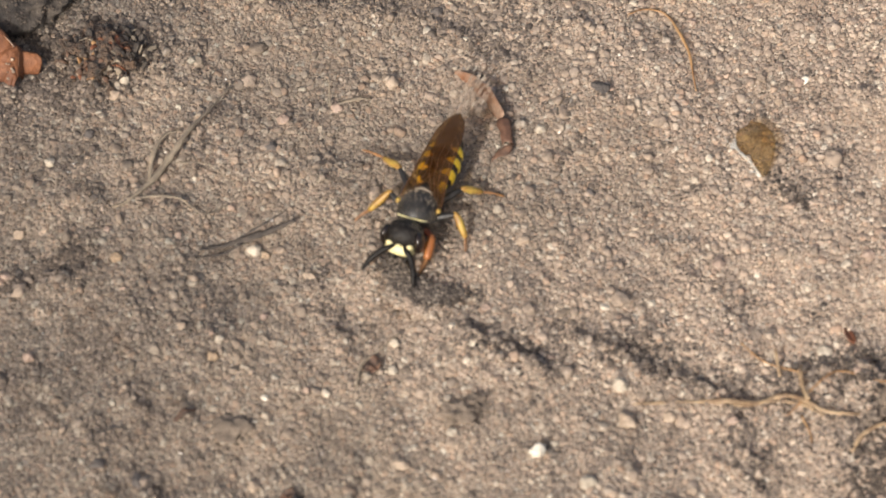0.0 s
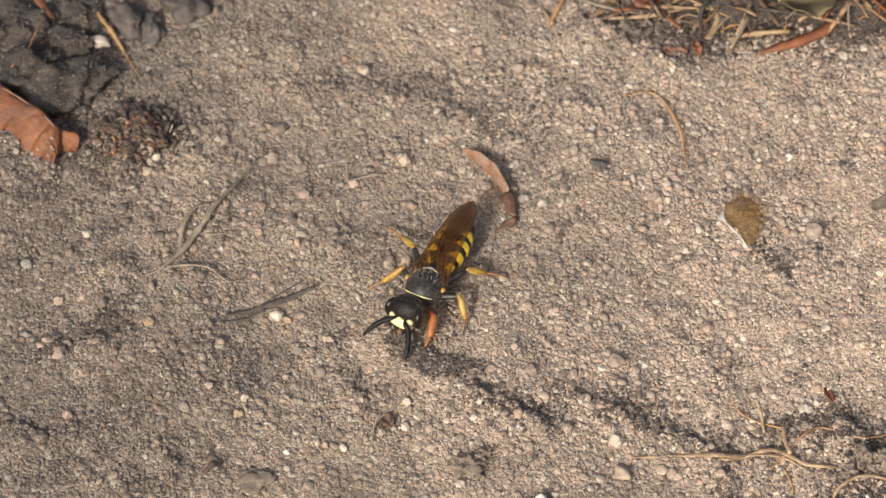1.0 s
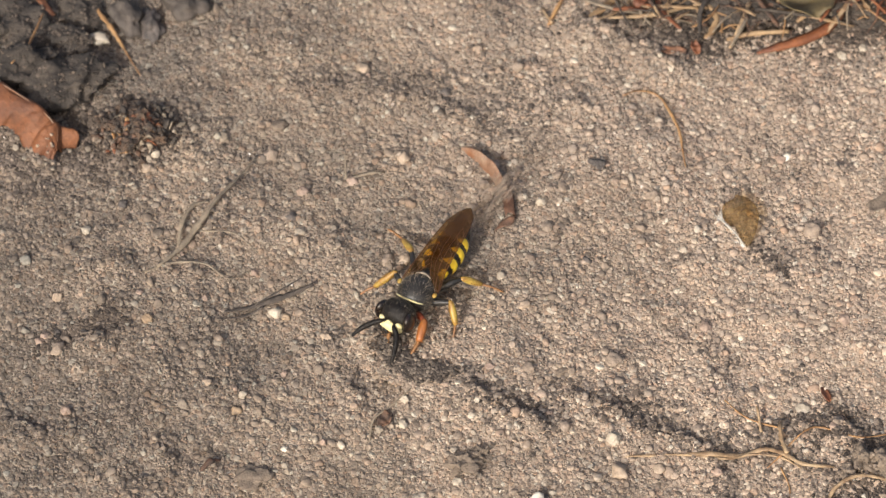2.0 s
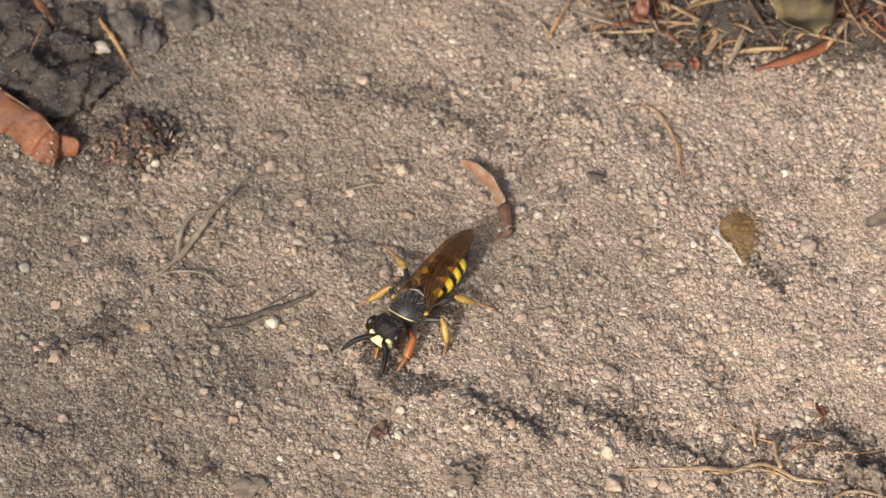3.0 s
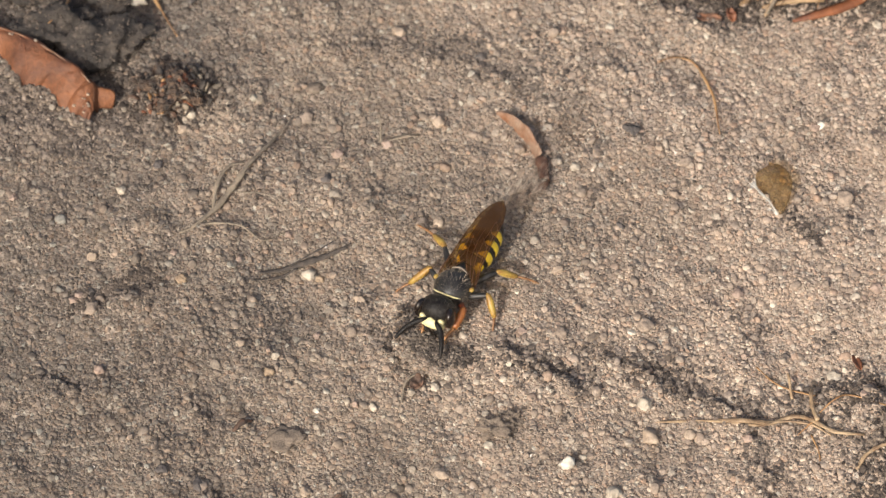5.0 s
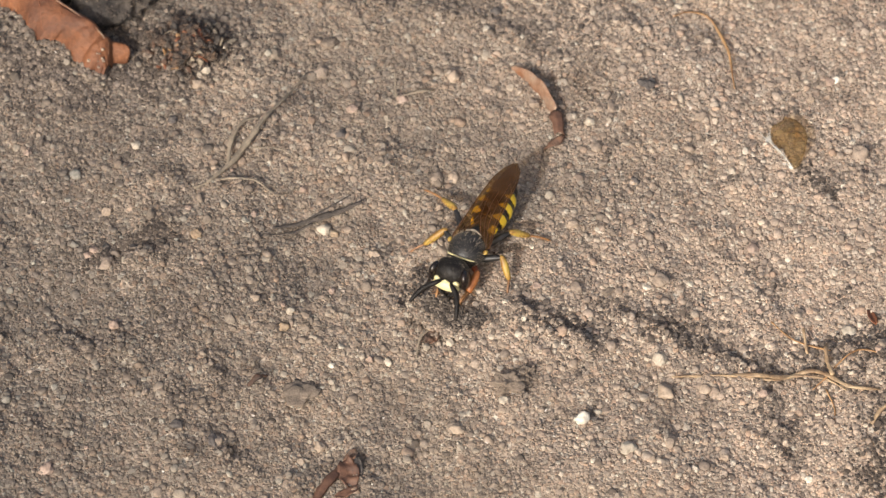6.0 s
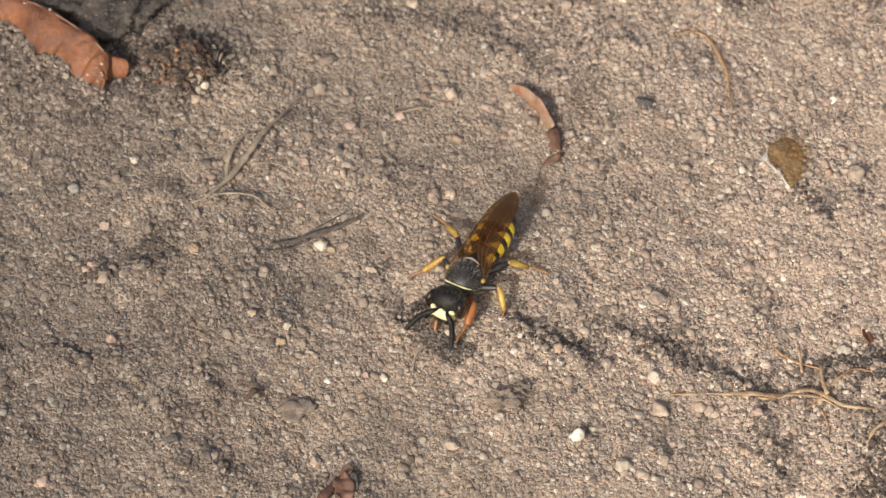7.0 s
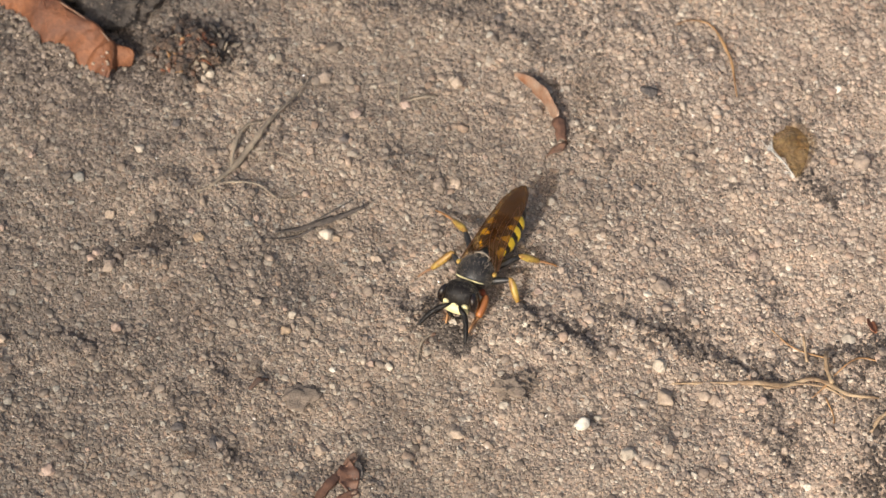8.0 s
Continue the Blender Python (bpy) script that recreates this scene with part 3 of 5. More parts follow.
        for q in range(9):
            root_ = k.lerp(a, 0.2 + 0.09 * q)
            tip = root_ + edge_way * (0.62 if q % 2 else -0.62) + (a - k).normalized() * 0.28 + Vector((0, 0, 0.12))
            tube(bm, [root_, root_.lerp(tip, 0.6), tip], [0.035, 0.025, 0.008], 4, 1)
        tagged(part("bristle_fringe", bm, TARSUS, leg, "short stiff bristles", at=k), kind="stuff")
        bm = bmesh.new()
        bow = Vector((0, 0, 0.12))
        pts = [a, a.lerp(t, 0.35) + bow, a.lerp(t, 0.7) + bow, t]
        tube(bm, pts, [0.2, 0.19, 0.19, 0.15, 0.14, 0.08] if front else [0.13, 0.11, 0.12, 0.09, 0.1, 0.06], 6, 4, knobs=0.12, seed=3)
        side = (t - a).cross(Vector((0, 0, 1))).normalized()
        for q in range(7):
            root_ = a.lerp(t, 0.08 + 0.12 * q) + bow * 0.8
            for s in ((1, -1) if not front else (1, 1.6, -1)):
                tip = root_ + side * s * (0.42 if front else 0.2) + (t - a).normalized() * 0.18 - Vector((0, 0, 0.08))
                tube(bm, [root_, root_.lerp(tip, 0.5), tip], [0.025, 0.018, 0.008], 4, 1)
        part("tarsus", bm, TARSUS, leg, "thin spiny orange foot", at=a)
        made.append(leg)
    # wings folded flat over the abdomen
    wings = []
    for s, lift in ((1, 0.0), (-1, 0.16)):
        outer = [(0.0, 1.85), (0.06, 1.95), (0.3, 1.78), (0.55, 1.62), (0.78, 1.42), (0.92, 1.0), (1.0, 0.3)]
        inner = [(0.0, 1.45), (0.05, 1.1), (0.13, 0.6), (0.21, 0.1), (0.3, -0.4), (0.5, -0.85), (0.75, -0.85), (0.92, -0.45), (1.0, 0.0)]

        def edge(tab, u):
            for (a, p), (b, q) in zip(tab, tab[1:]):
                if u <= b:
                    f = (u - a) / (b - a)
                    f = f * f * (3 - 2 * f) * 0.5 + f * 0.5
                    return p + (q - p) * f
            return tab[-1][1]

        def place(u, v, s=s, lift=lift):
            x = edge(outer, u) + (edge(inner, u) - edge(outer, u)) * v
            x *= 1 - 0.14 * min(1, u * 4)
            y = -0.1 - 9.7 * u
            arch = 3.0 + 0.85 * math.sin(math.pi * min(u * 1.05, 1)) ** 0.8 * (1 - 0.25 * u)
            z = arch - 0.16 * x * x + lift * min(1, u * 3) + 0.85 * u * u + 0.03 * math.sin(u * 34 + v * 9)
            return (s * x, y, z)

        bm = bmesh.new()
        sheet(bm, 34, 8, place, 0.025)
        wing = part("wing", bm, WING, wasp, "translucent amber-brown folded wing", at=(s * 1.7, -0.1, 3.0))
        for v0, v1, u1 in ((0.0, 0.02, 0.97), (0.12, 0.1, 0.8), (0.45, 0.3, 0.72), (0.7, 0.55, 0.6), (0.95, 0.85, 0.5)):
            bm = bmesh.new()
            line = [Vector(place(0.01 + u1 * i / 9, v0 + (v1 - v0) * i / 9)) + Vector((0, 0, 0.02)) for i in range(10)]
            tube(bm, line, [0.05, 0.04, 0.02] if v0 == 0 else [0.028, 0.024, 0.012], 5, 2)
            part("vein", bm, VEIN, wing, at=(s * 1.7, -0.1, 3.0))
        for u0, va, vb in ((0.42, 0.1, 0.45), (0.55, 0.08, 0.35), (0.33, 0.4, 0.75), (0.66, 0.06, 0.3)):
            bm = bmesh.new()
            tube(bm, [Vector(place(u0 + 0.03 * i, va + (vb - va) * i / 3)) + Vector((0, 0, 0.02)) for i in range(4)], [0.018, 0.014], 5, 2)
            part("vein", bm, VEIN, wing, at=(s * 1.7, -0.1, 3.0))
        wings.append(wing)
    # short pale hair on thorax and head
    for parent, mid_, rad, count, nm in ((wasp, (0, 0.15, 2.45), (1.62, 1.95, 1.5), 520, "thorax_hair"), (wasp, (0, 0.1, 2.1), (1.75, 2.0, 1.3), 700, "side_hair"), (head, hc, (1.78, 1.25, 1.55), 260, "head_hair")):
        bm = bmesh.new()
        rnd = random.Random(9)
        for _ in range(count):
            d = Vector((rnd.gauss(0, 1), rnd.gauss(0, 1), rnd.gauss(0.6, 0.7))).normalized()
            p = Vector(mid_) + Vector((d.x * rad[0], d.y * rad[1], d.z * rad[2])) * 0.98
            q = p + (d + Vector((rnd.uniform(-0.4, 0.4), rnd.uniform(-0.7, 0.1), 0))).normalized() * rnd.uniform(0.18, 0.4)
            tube(bm, [p, q], [0.006, 0.003] if nm == "head_hair" else [0.011, 0.004], 3, 1)
        tagged(part(nm, bm, HAIR, parent, at=mid_), kind="stuff")
    return wasp, head, made


wasp, wasp_head, wasp_legs = build_wasp()


# ---- larger plant scraps and stones ----
def simple(name, bm, mat, x, y, label, category, group="", smooth=True):
    ob = part(name, bm, mat, None, at=(x, y, 0), smooth=smooth)
    return tagged(ob, label, category, group)


def build_curl():
    """A curled scrap of leaf behind the wasp: a strip standing on its edge, folded over at one end."""
    line = glide([(4.6, 18.5, 0), (6.0, 17.0, 0), (7.4, 14.8, 0), (8.5, 12.4, 0)], 8)

    def strip(u, v):
        i = u * (len(line) - 1)
        k = min(int(i), len(line) - 2)
        p = line[k].lerp(line[k + 1], i - k)
        w = (0.12 + 0.6 * math.sin(math.pi * (0.02 + 0.74 * u)) ** 0.9)
        a = v * 1.35
        return (p.x + 0.75 * w * (1 - math.cos(a)) - 0.1 * w, p.y + 0.45 * w * (1 - math.cos(a)), float(height(p.x, p.y)) - 0.1 + 2.3 * w * math.sin(a) + 0.12 * noise.noise(Vector((u * 7, v * 2, 3))))

    bm = bmesh.new()
    sheet(bm, 26, 8, strip, 0.09)
    scrap = simple("leaf_scrap", bm, CURL, 7, 15, "curled pinkish-brown scrap of dry leaf on the sand", "leaf")

    def fold(u, v):
        a = radians(-40 + 230 * v)
        r = 0.6 - 0.2 * u + 0.12 * noise.noise(Vector((u * 3, v * 4, 5)))
        x, y = 8.7 + 0.25 * u, 12.3 - 2.6 * u
        return (x + r * math.cos(a), y + 0.25 * r * math.sin(a), float(height(x, y)) + 0.35 + 0.8 * r * math.sin(a) + 0.1 * noise.noise(Vector((u * 5, v * 5, 1))))

    bm = bmesh.new()
    sheet(bm, 10, 12, fold, 0.08)
    part("folded_end", bm, BROWN, scrap, "brown rolled end", at=(7, 15, 0))

    def foot(u, v):
        x, y = 8.0 + 1.5 * u - 0.5 * v, 9.1 - 0.9 * v + 0.3 * u
        return (x, y, float(height(x, y)) + 0.3 + 0.45 * math.sin(2.6 * u) * (1 - 0.6 * v) + 0.12 * noise.noise(Vector((u * 5, v * 5, 8))))

    bm = bmesh.new()
    sheet(bm, 8, 6, foot, 0.08)
    part("torn_foot", bm, CHAR, scrap, "dull red torn foot of the scrap", at=(7, 15, 0))


def build_big_leaf():
    """A torn dry leaf: folded along its upper edge, sloping to a ragged lower edge that the sand half buries."""
    upper = glide([(-47.2, 30.1, 1.6), (-45.0, 28.6, 1.9), (-40.9, 26.7, 2.2), (-36.8, 23.7, 2.6), (-33.6, 20.9, 2.5), (-32.5, 19.9, 1.9), (-32.5, 18.2, 0.7)], 8)
    lower = glide([(-47.1, 27.2, 0.3), (-45.0, 26.3, 0.3), (-41.5, 25.0, 0.3), (-39.2, 21.8, 0.3), (-36.8, 20.5, 0.3), (-34.8, 18.0, 0.3), (-32.9, 17.2, 0.2)], 8)

    def along(line, u):
        i = u * (len(line) - 1)
        k = min(int(i), len(line) - 2)
        return line[k].lerp(line[k + 1], i - k)

    def place(u, v):
        """v: from the ragged edge (0) up to the fold (0.72) and down behind it (1)."""
        top, foot = along(upper, u), along(lower, u)
        base = float(height(foot.x, foot.y))
        end = max(0.0, (u - 0.93) / 0.07)
        tear = 0.55 * noise.noise(Vector((u * 26, 1.5, 0))) + 0.3 * noise.noise(Vector((u * 70, 4.0, 0)))
        if v <= 0.72:
            w = v / 0.72
            p = foot.lerp(top, w)
            p.y += tear * (1 - w) ** 2
            p.z += (0.75 * math.sin(math.pi * w) ** 0.8) * (1 - 0.5 * end)
        else:
            w = (v - 0.72) / 0.28
            p = top + Vector((0.35 * w, 0.9 * w, -1.9 * w * w - 0.1 * w))
        p.z += 0.28 * noise.noise(Vector((u * 9, v * 3, 7))) + 0.14 * noise.noise(Vector((u * 30, v * 9, 2))) - 0.35 * math.exp(-((u - 0.80 + 0.12 * v) / 0.025) ** 2) + 0.2 * math.exp(-((u - 0.74 + 0.12 * v) / 0.03) ** 2)
        p.z = max(p.z + base, float(height(p.x, p.y)) - 0.15)
        return p

    bm = bmesh.new()
    sheet(bm, 90, 26, place, 0.16)
    leaf = simple("dry_leaf", bm, LEAF, -36, 23, "orange-brown dry leaf, torn, folded and half buried in sand", "leaf")
    bm = bmesh.new()
    tube(bm, [place(0.02 + 0.093 * u, 0.70) + Vector((0, 0, 0.1)) for u in range(11)], [0.1, 0.1, 0.08, 0.04], 6, 2, 0.6, 0.15)
    part("midrib", bm, CURL, leaf, "paler rib along the fold", at=(-36, 23, 0))
    for q in range(6):
        bm = bmesh.new()
        tube(bm, [place(0.28 + 0.11 * q + 0.035 * k, 0.66 - 0.17 * k) + Vector((0, 0, 0.08)) for k in range(4)], [0.06, 0.05, 0.02], 5, 2, 0.6)
        part("side_vein", bm, RUST, leaf, at=(-36, 23, 0))

    def flap(u, v):
        p = Vector((-33.2, 20.7, 2.2)).lerp(Vector((-30.6, 20.3, 1.7)), u).lerp(Vector((-32.9, 19.0, 0.7)).lerp(Vector((-30.5, 19.3, 0.3)), u), v)
        p.x -= 0.35 * u * (2 * v - 1) ** 2
        p.z += float(height(-31, 20)) + 0.35 * math.sin(math.pi * v) * (0.5 + u) + 0.12 * noise.noise(Vector((u * 4, v * 4, 3)))
        return p

    bm = bmesh.new()
    sheet(bm, 12, 10, flap, 0.14)
    part("torn_flap", bm, LEAF, leaf, "rounded torn lobe of the leaf", at=(-36, 23, 0))
    # grains lying on it and a drift against its ragged edge
    rnd = random.Random(4)
    for k in range(15):
        u, v = (rnd.uniform(0.34, 0.46), rnd.uniform(0.55, 0.75)) if k < 6 else (rnd.uniform(0.72, 0.97), rnd.uniform(0.1, 0.65))
        r = rnd.uniform(0.09, 0.2)
        p = place(u, v) + Vector((0, 0, 0.1 + r * 0.5))
        bm = bmesh.new()
        blob(bm, p, (r, r * 0.9, r * 0.8), None, 0.3, 1, k)
        simple("pebble", bm, (PEBBLE, STONES[1], STONES[4])[k % 3], p.x, p.y, "tiny pale grain on the dry leaf", "pebble", "grains on the leaf")
    rng = np.random.default_rng(29)
    at = [place(u, 0.04) for u in rng.uniform(0.05, 1.0, 700)]
    xs, ys = np.array([p.x for p in at]) + rng.normal(0, 0.3, 700), np.array([p.y for p in at]) + rng.normal(-0.45, 0.45, 700)
    rs = rng.uniform(0.12, 0.34, 700)
    zs = height(xs, ys) + rng.uniform(0.05, 0.55, 700)
    # part of the drift pale, the rest in a darker grain colour
    for pick, mat, words_ in ((slice(0, 300), SAND, "pale"), (slice(300, 700), STAINED_SHADE, "darker brown")):
        me = heap_mesh("sand_drift", xs[pick], ys[pick], zs[pick], rs[pick], 1, rng)
        me.materials.append(mat)
        tagged(new("sand_drift", me), words_ + " sand grains drifted against a dry leaf", "sand", kind="stuff")


def strand(name, mat, pts, radii, label, category, group="", flat=1.0, knobs=0.1, lift=0.0, steps=6, seed=1):
    """A root, stem or fibre that follows the ground; a point's third number is its height over it."""
    line = [Vector(lie(p[0], p[1], (p[2] if len(p) > 2 else radii[0] * 0.8) + lift)) for p in pts]
    bm = bmesh.new()
    tube(bm, line, radii, 7, steps, flat, knobs, seed)
    return simple(name, bm, mat, pts[0][0], pts[0][1], label, category, group)


build_curl()
build_big_leaf()
ROOTS = [
    ([(18.6, -17.9, 0.1), (20.8, -17.7), (23.8, -17.7), (26.3, -18.2, 0.5), (28.8, -17.9, 0.6), (30.8, -17.4, 0.7), (32.3, -18.2, 0.6), (34.2, -19.6, 0.4), (36.9, -19.8, 0.2)], [0.16, 0.22, 0.3, 0.32, 0.33, 0.3, 0.34, 0.3, 0.2]),
    ([(32.5, -14.3, 0.5), (32.3, -15.6, 0.9), (32.4, -16.9, 1.0), (32.8, -18.5, 0.8)], [0.16, 0.26, 0.3, 0.26]),
    ([(27.6, -11.7, 0.1), (29.0, -13.2, 0.4), (30.4, -14.0, 0.3), (32.8, -15.1, 0.3)], [0.12, 0.16, 0.17, 0.14]),
    ([(32.9, -17.4, 0.5), (34.4, -16.3, 0.6), (35.9, -15.6, 0.4), (39.2, -16.6, 0.4), (42, -16.2, 0.3)], [0.14, 0.18, 0.16, 0.12]),
    ([(32.2, -19.5, 0.3), (32.9, -21.7, 0.2), (32.5, -24.2, 0.1)], [0.16, 0.13, 0.06]),
    ([(36.0, -23.8, 0.2), (37.1, -22.3, 0.6), (39.2, -21.5, 0.9), (42.5, -22.0, 0.6)], [0.2, 0.26, 0.26, 0.2]),
    ([(30.4, -12.9, 1.2), (30.7, -15.2, 0.2)], [0.16, 0.2]),
    ([(31.0, -19.4, 0.2), (32.6, -18.2, 0.5)], [0.1, 0.26]),
]
for i, (pts, radii) in enumerate(ROOTS):
    strand("rootlet", THREAD if i in (2, 3, 4, 7) else ROOT, pts, [q * (0.55 if i in (2, 3, 4, 7) else 0.74) for q in radii], "thin brown rootlet on dark crumbly sand" if i in (2, 3, 4, 7) else "dry tan rootlet lying on dark crumbly sand", "root", "dry rootlets", 0.6, 0.24, seed=i)
strand("rootlet", ROOT, [(22.0, -18.0, 0.2), (24.6, -17.95), (27.6, -18.35, 0.5), (29.8, -17.85, 0.6), (32.2, -18.55, 0.5), (34.0, -19.9, 0.3)], [0.07, 0.12, 0.12, 0.14, 0.12, 0.06], "split side of a dry tan rootlet", "root", "dry rootlets", 0.8, 0.25, seed=44)
STEMS = [
    ([(-23.0, 3.6, 0.1), (-20.8, 6.4, 0.3), (-19.3, 8.8, 0.5), (-17.8, 11.5, 0.5), (-15.8, 14.8, 0.4), (-14.2, 17.9, 0.2)], [0.14, 0.32, 0.36, 0.2, 0.14, 0.08]),
    ([(-21.2, 5.8, 0.1), (-20.9, 8.8, 0.4), (-19.9, 10.8, 0.5), (-18.5, 11.6, 0.2)], [0.14, 0.24, 0.2, 0.1]),
    ([(-24.2, 3.2, 0.1), (-21.7, 4.2), (-18.7, 4.1, 0.2), (-16.6, 2.7), (-14.4, 4.3, 0.1)], [0.2, 0.22, 0.13, 0.12, 0.06]),
    ([(-19.0, 8.1, 0.2), (-16.2, 7.8, 0.3), (-14.0, 5.9, 0.1)], [0.1, 0.12, 0.06]),
    ([(-17.0, -0.9, 0.0), (-14.8, -0.1, 0.1), (-12.4, 0.7, 0.25), (-11.0, 1.0, 0.5), (-9.0, 2.0, 0.6)], [0.12, 0.3, 0.42, 0.36, 0.2]),
    ([(-14.2, 0.2, 0.3), (-12.0, 1.4, 0.5), (-10.0, 2.9, 0.3)], [0.08, 0.16, 0.06]),
    ([(-17.6, -1.9, 0.1), (-15.2, -1.2, 0.3), (-13.4, -0.2, 0.4)], [0.1, 0.22, 0.14]),
    ([(-4.0, -15.9, 0.1), (-3.6, -13.6, 0.3), (-2.3, -12.4, 0.3), (-0.3, -10.4, 0.2)], [0.08, 0.2, 0.14, 0.06]),
    ([(-6.1, 17.8, 1.4), (-6.0, 15.1, 0.1)], [0.06, 0.2]),
    ([(-6.0, 15.0, 0.2), (-3.8, 15.5, 0.3), (-2.5, 15.8, 0.1)], [0.14, 0.34, 0.1]),
]
for i, (pts, radii) in enumerate(STEMS):
    strand("twig", DARK_TWIG if i in (4, 5, 6) else GREY_STEM, pts, [q * (0.8 if i == 4 else 0.9 if i < 2 else 0.68) for q in radii], "weathered grey-brown twig lying on the sand", "twig", "dry twigs", 0.5, 0.28, 0.22, seed=i + 20)


# ---- dark soil, stones and scraps in the far corner ----
def lump(name, mat, x, y, radii, label, category, turn=0.0, rough=0.35, cuts=3, seed=1, sink=0.35, group="", tilt=0.0, facets=6):
    bm = bmesh.new()
    blob(bm, lie(x, y, radii[2] * (1 - 2 * sink) if sink < 0.5 else 0.0), radii, Euler((radians(tilt), 0, radians(turn))).to_matrix(), rough, cuts, seed, facets)
    return simple(name, bm, mat, x, y, label, category, group)


def crumb_clod(x, y, radii, turn, n, label, seed, sizes=(0.11, 0.28), rough=0.5, core_mat=HUMUS, grain_mat=HUMUS_SHADE, name="soil_clod", sink=0.4):
    """A clod of caked crumbs: a rough core with grains all over it."""
    core = lump(name, core_mat, x, y, radii, label, "soil", turn, rough, 5, seed, sink)
    rng = np.random.default_rng(seed)
    at = np.array([v.co[:] for v in core.data.vertices]) / MM + np.array([x, y, 0])
    at = at[at[:, 2] > height(at[:, 0], at[:, 1]) - 0.2]
    pick = rng.integers(0, len(at), n)
    p = at[pick] + rng.normal(0, 0.12, (n, 3))
    me = heap_mesh("crumb_cover", p[:, 0] - x, p[:, 1] - y, p[:, 2], rng.uniform(*sizes, n) * 0.8, 1, rng)
    me.materials.append(grain_mat)
    crumbs = new("crumb_cover", me)
    crumbs.parent = core
    tagged(crumbs, "caked crumbs and grains", kind="stuff")
    return core


def soil_clod(x, y, radii, turn, label, seed, crumbs=120, sink=0.35):
    """A lump of caked soil, pitted and cracked, with a few crumbs on it."""
    core = lump("soil_clod", HUMUS, x, y, radii, label, "soil", turn, 0.45, 5, seed, sink, facets=9)
    for v in core.data.vertices:
        p = v.co / MM
        out = Vector((p.x / radii[0], p.y / radii[1], p.z / radii[2])).normalized()
        v.co += out * MM * (0.3 * noise.noise(p * 0.45) + 0.13 * noise.noise(p * 1.5 + Vector((3, seed, 0))) + 0.09 * noise.noise(p * 4.1) - 0.5 * max(0.0, noise.noise(p * 0.5 + Vector((seed, 0, 3))) - 0.3))
    rnd = random.Random(seed)
    up = [v.co / MM + Vector((x, y, 0)) for v in core.data.vertices if v.normal.z > 0.25]
    pick = np.array([up[rnd.randrange(len(up))][:] for _ in range(crumbs)])
    rng = np.random.default_rng(seed)
    me = heap_mesh("crumb_cover", pick[:, 0] - x, pick[:, 1] - y, pick[:, 2], rng.uniform(0.07, 0.2, crumbs), 1, rng)
    me.materials.append(HUMUS_SHADE)
    crumbs_ = new("crumb_cover", me)
    crumbs_.parent = core
    crumbs_.location = (0, 0, 0)
    tagged(crumbs_, "grey-brown crumbs on the clod", kind="stuff")
    return core


soil_clod(-32.2, 26.9, (4.0, 3.3, 2.5), 30, "dark grey-brown clod of caked soil behind the leaf", 3, 220)
soil_clod(-37.3, 28.0, (4.4, 2.6, 2.1), 10, "dark grey clod of caked soil beside a larger one", 5, 200)
soil_clod(-33.0, 32.0, (4.0, 2.0, 1.2), 4, "low grey-brown clod of caked soil", 8, 320)
soil_clod(-38.5, 34.5, (4.2, 3.0, 1.8), -12, "dark grey-brown clod of soil under an orange stalk", 14, 260)
soil_clod(-30.8, 36.2, (2.2, 2.0, 1.3), 30, "grey-brown soil crumb beside stones", 16, 100)
lump("stone", GREY_STONE, -26.5, 35.4, (1.5, 2.1, 1.7), "dark grey angular stone half sunk in soil", "stone", 20, 0.5, 4, 1, facets=12)
lump("stone", GREY_STONE, -20.9, 36.4, (2.3, 1.9, 1.5), "smooth dark grey stone half sunk in sand", "stone", -15, 0.35, 4, 2, facets=10)
lump("stone", STONES[6], -24.3, 34.4, (1.2, 1.9, 1.1), "brown-grey angular stone between darker ones", "stone", 8, 0.5, 4, 4, facets=12)
lump("stone", STONES[0], -29.0, 33.2, (1.05, 0.7, 0.6), "cream angular pebble in dark soil", "stone", -20, 0.4, 3, 6)
strand("twig", THREAD, [(-25.1, 28.2, 0.2), (-26.2, 30.6, 0.3), (-27.2, 32.7, 0.5), (-28.1, 34.2, 0.8), (-29.1, 36.0, 0.9), (-30.1, 38.1, 1.0)], [0.05, 0.08, 0.19, 0.24, 0.22, 0.2], "orange-brown dry twig beside a cream pebble", "twig", flat=0.6, knobs=0.3)
strand("twig", THREAD, [(-34.2, 34.4, 2.4), (-35.1, 31.0, 2.6), (-35.8, 28.9, 2.7), (-36.9, 27.0, 2.7)], [0.09, 0.13, 0.06], "thin curved orange-brown stalk", "twig")
strand("twig", LEAF, [(-33.3, 35.3, 0.9), (-34.6, 37.1, 1.2), (-36.0, 39.5, 1.4)], [0.2, 0.42, 0.3], "reddish-brown strip of leaf", "twig", flat=0.3)


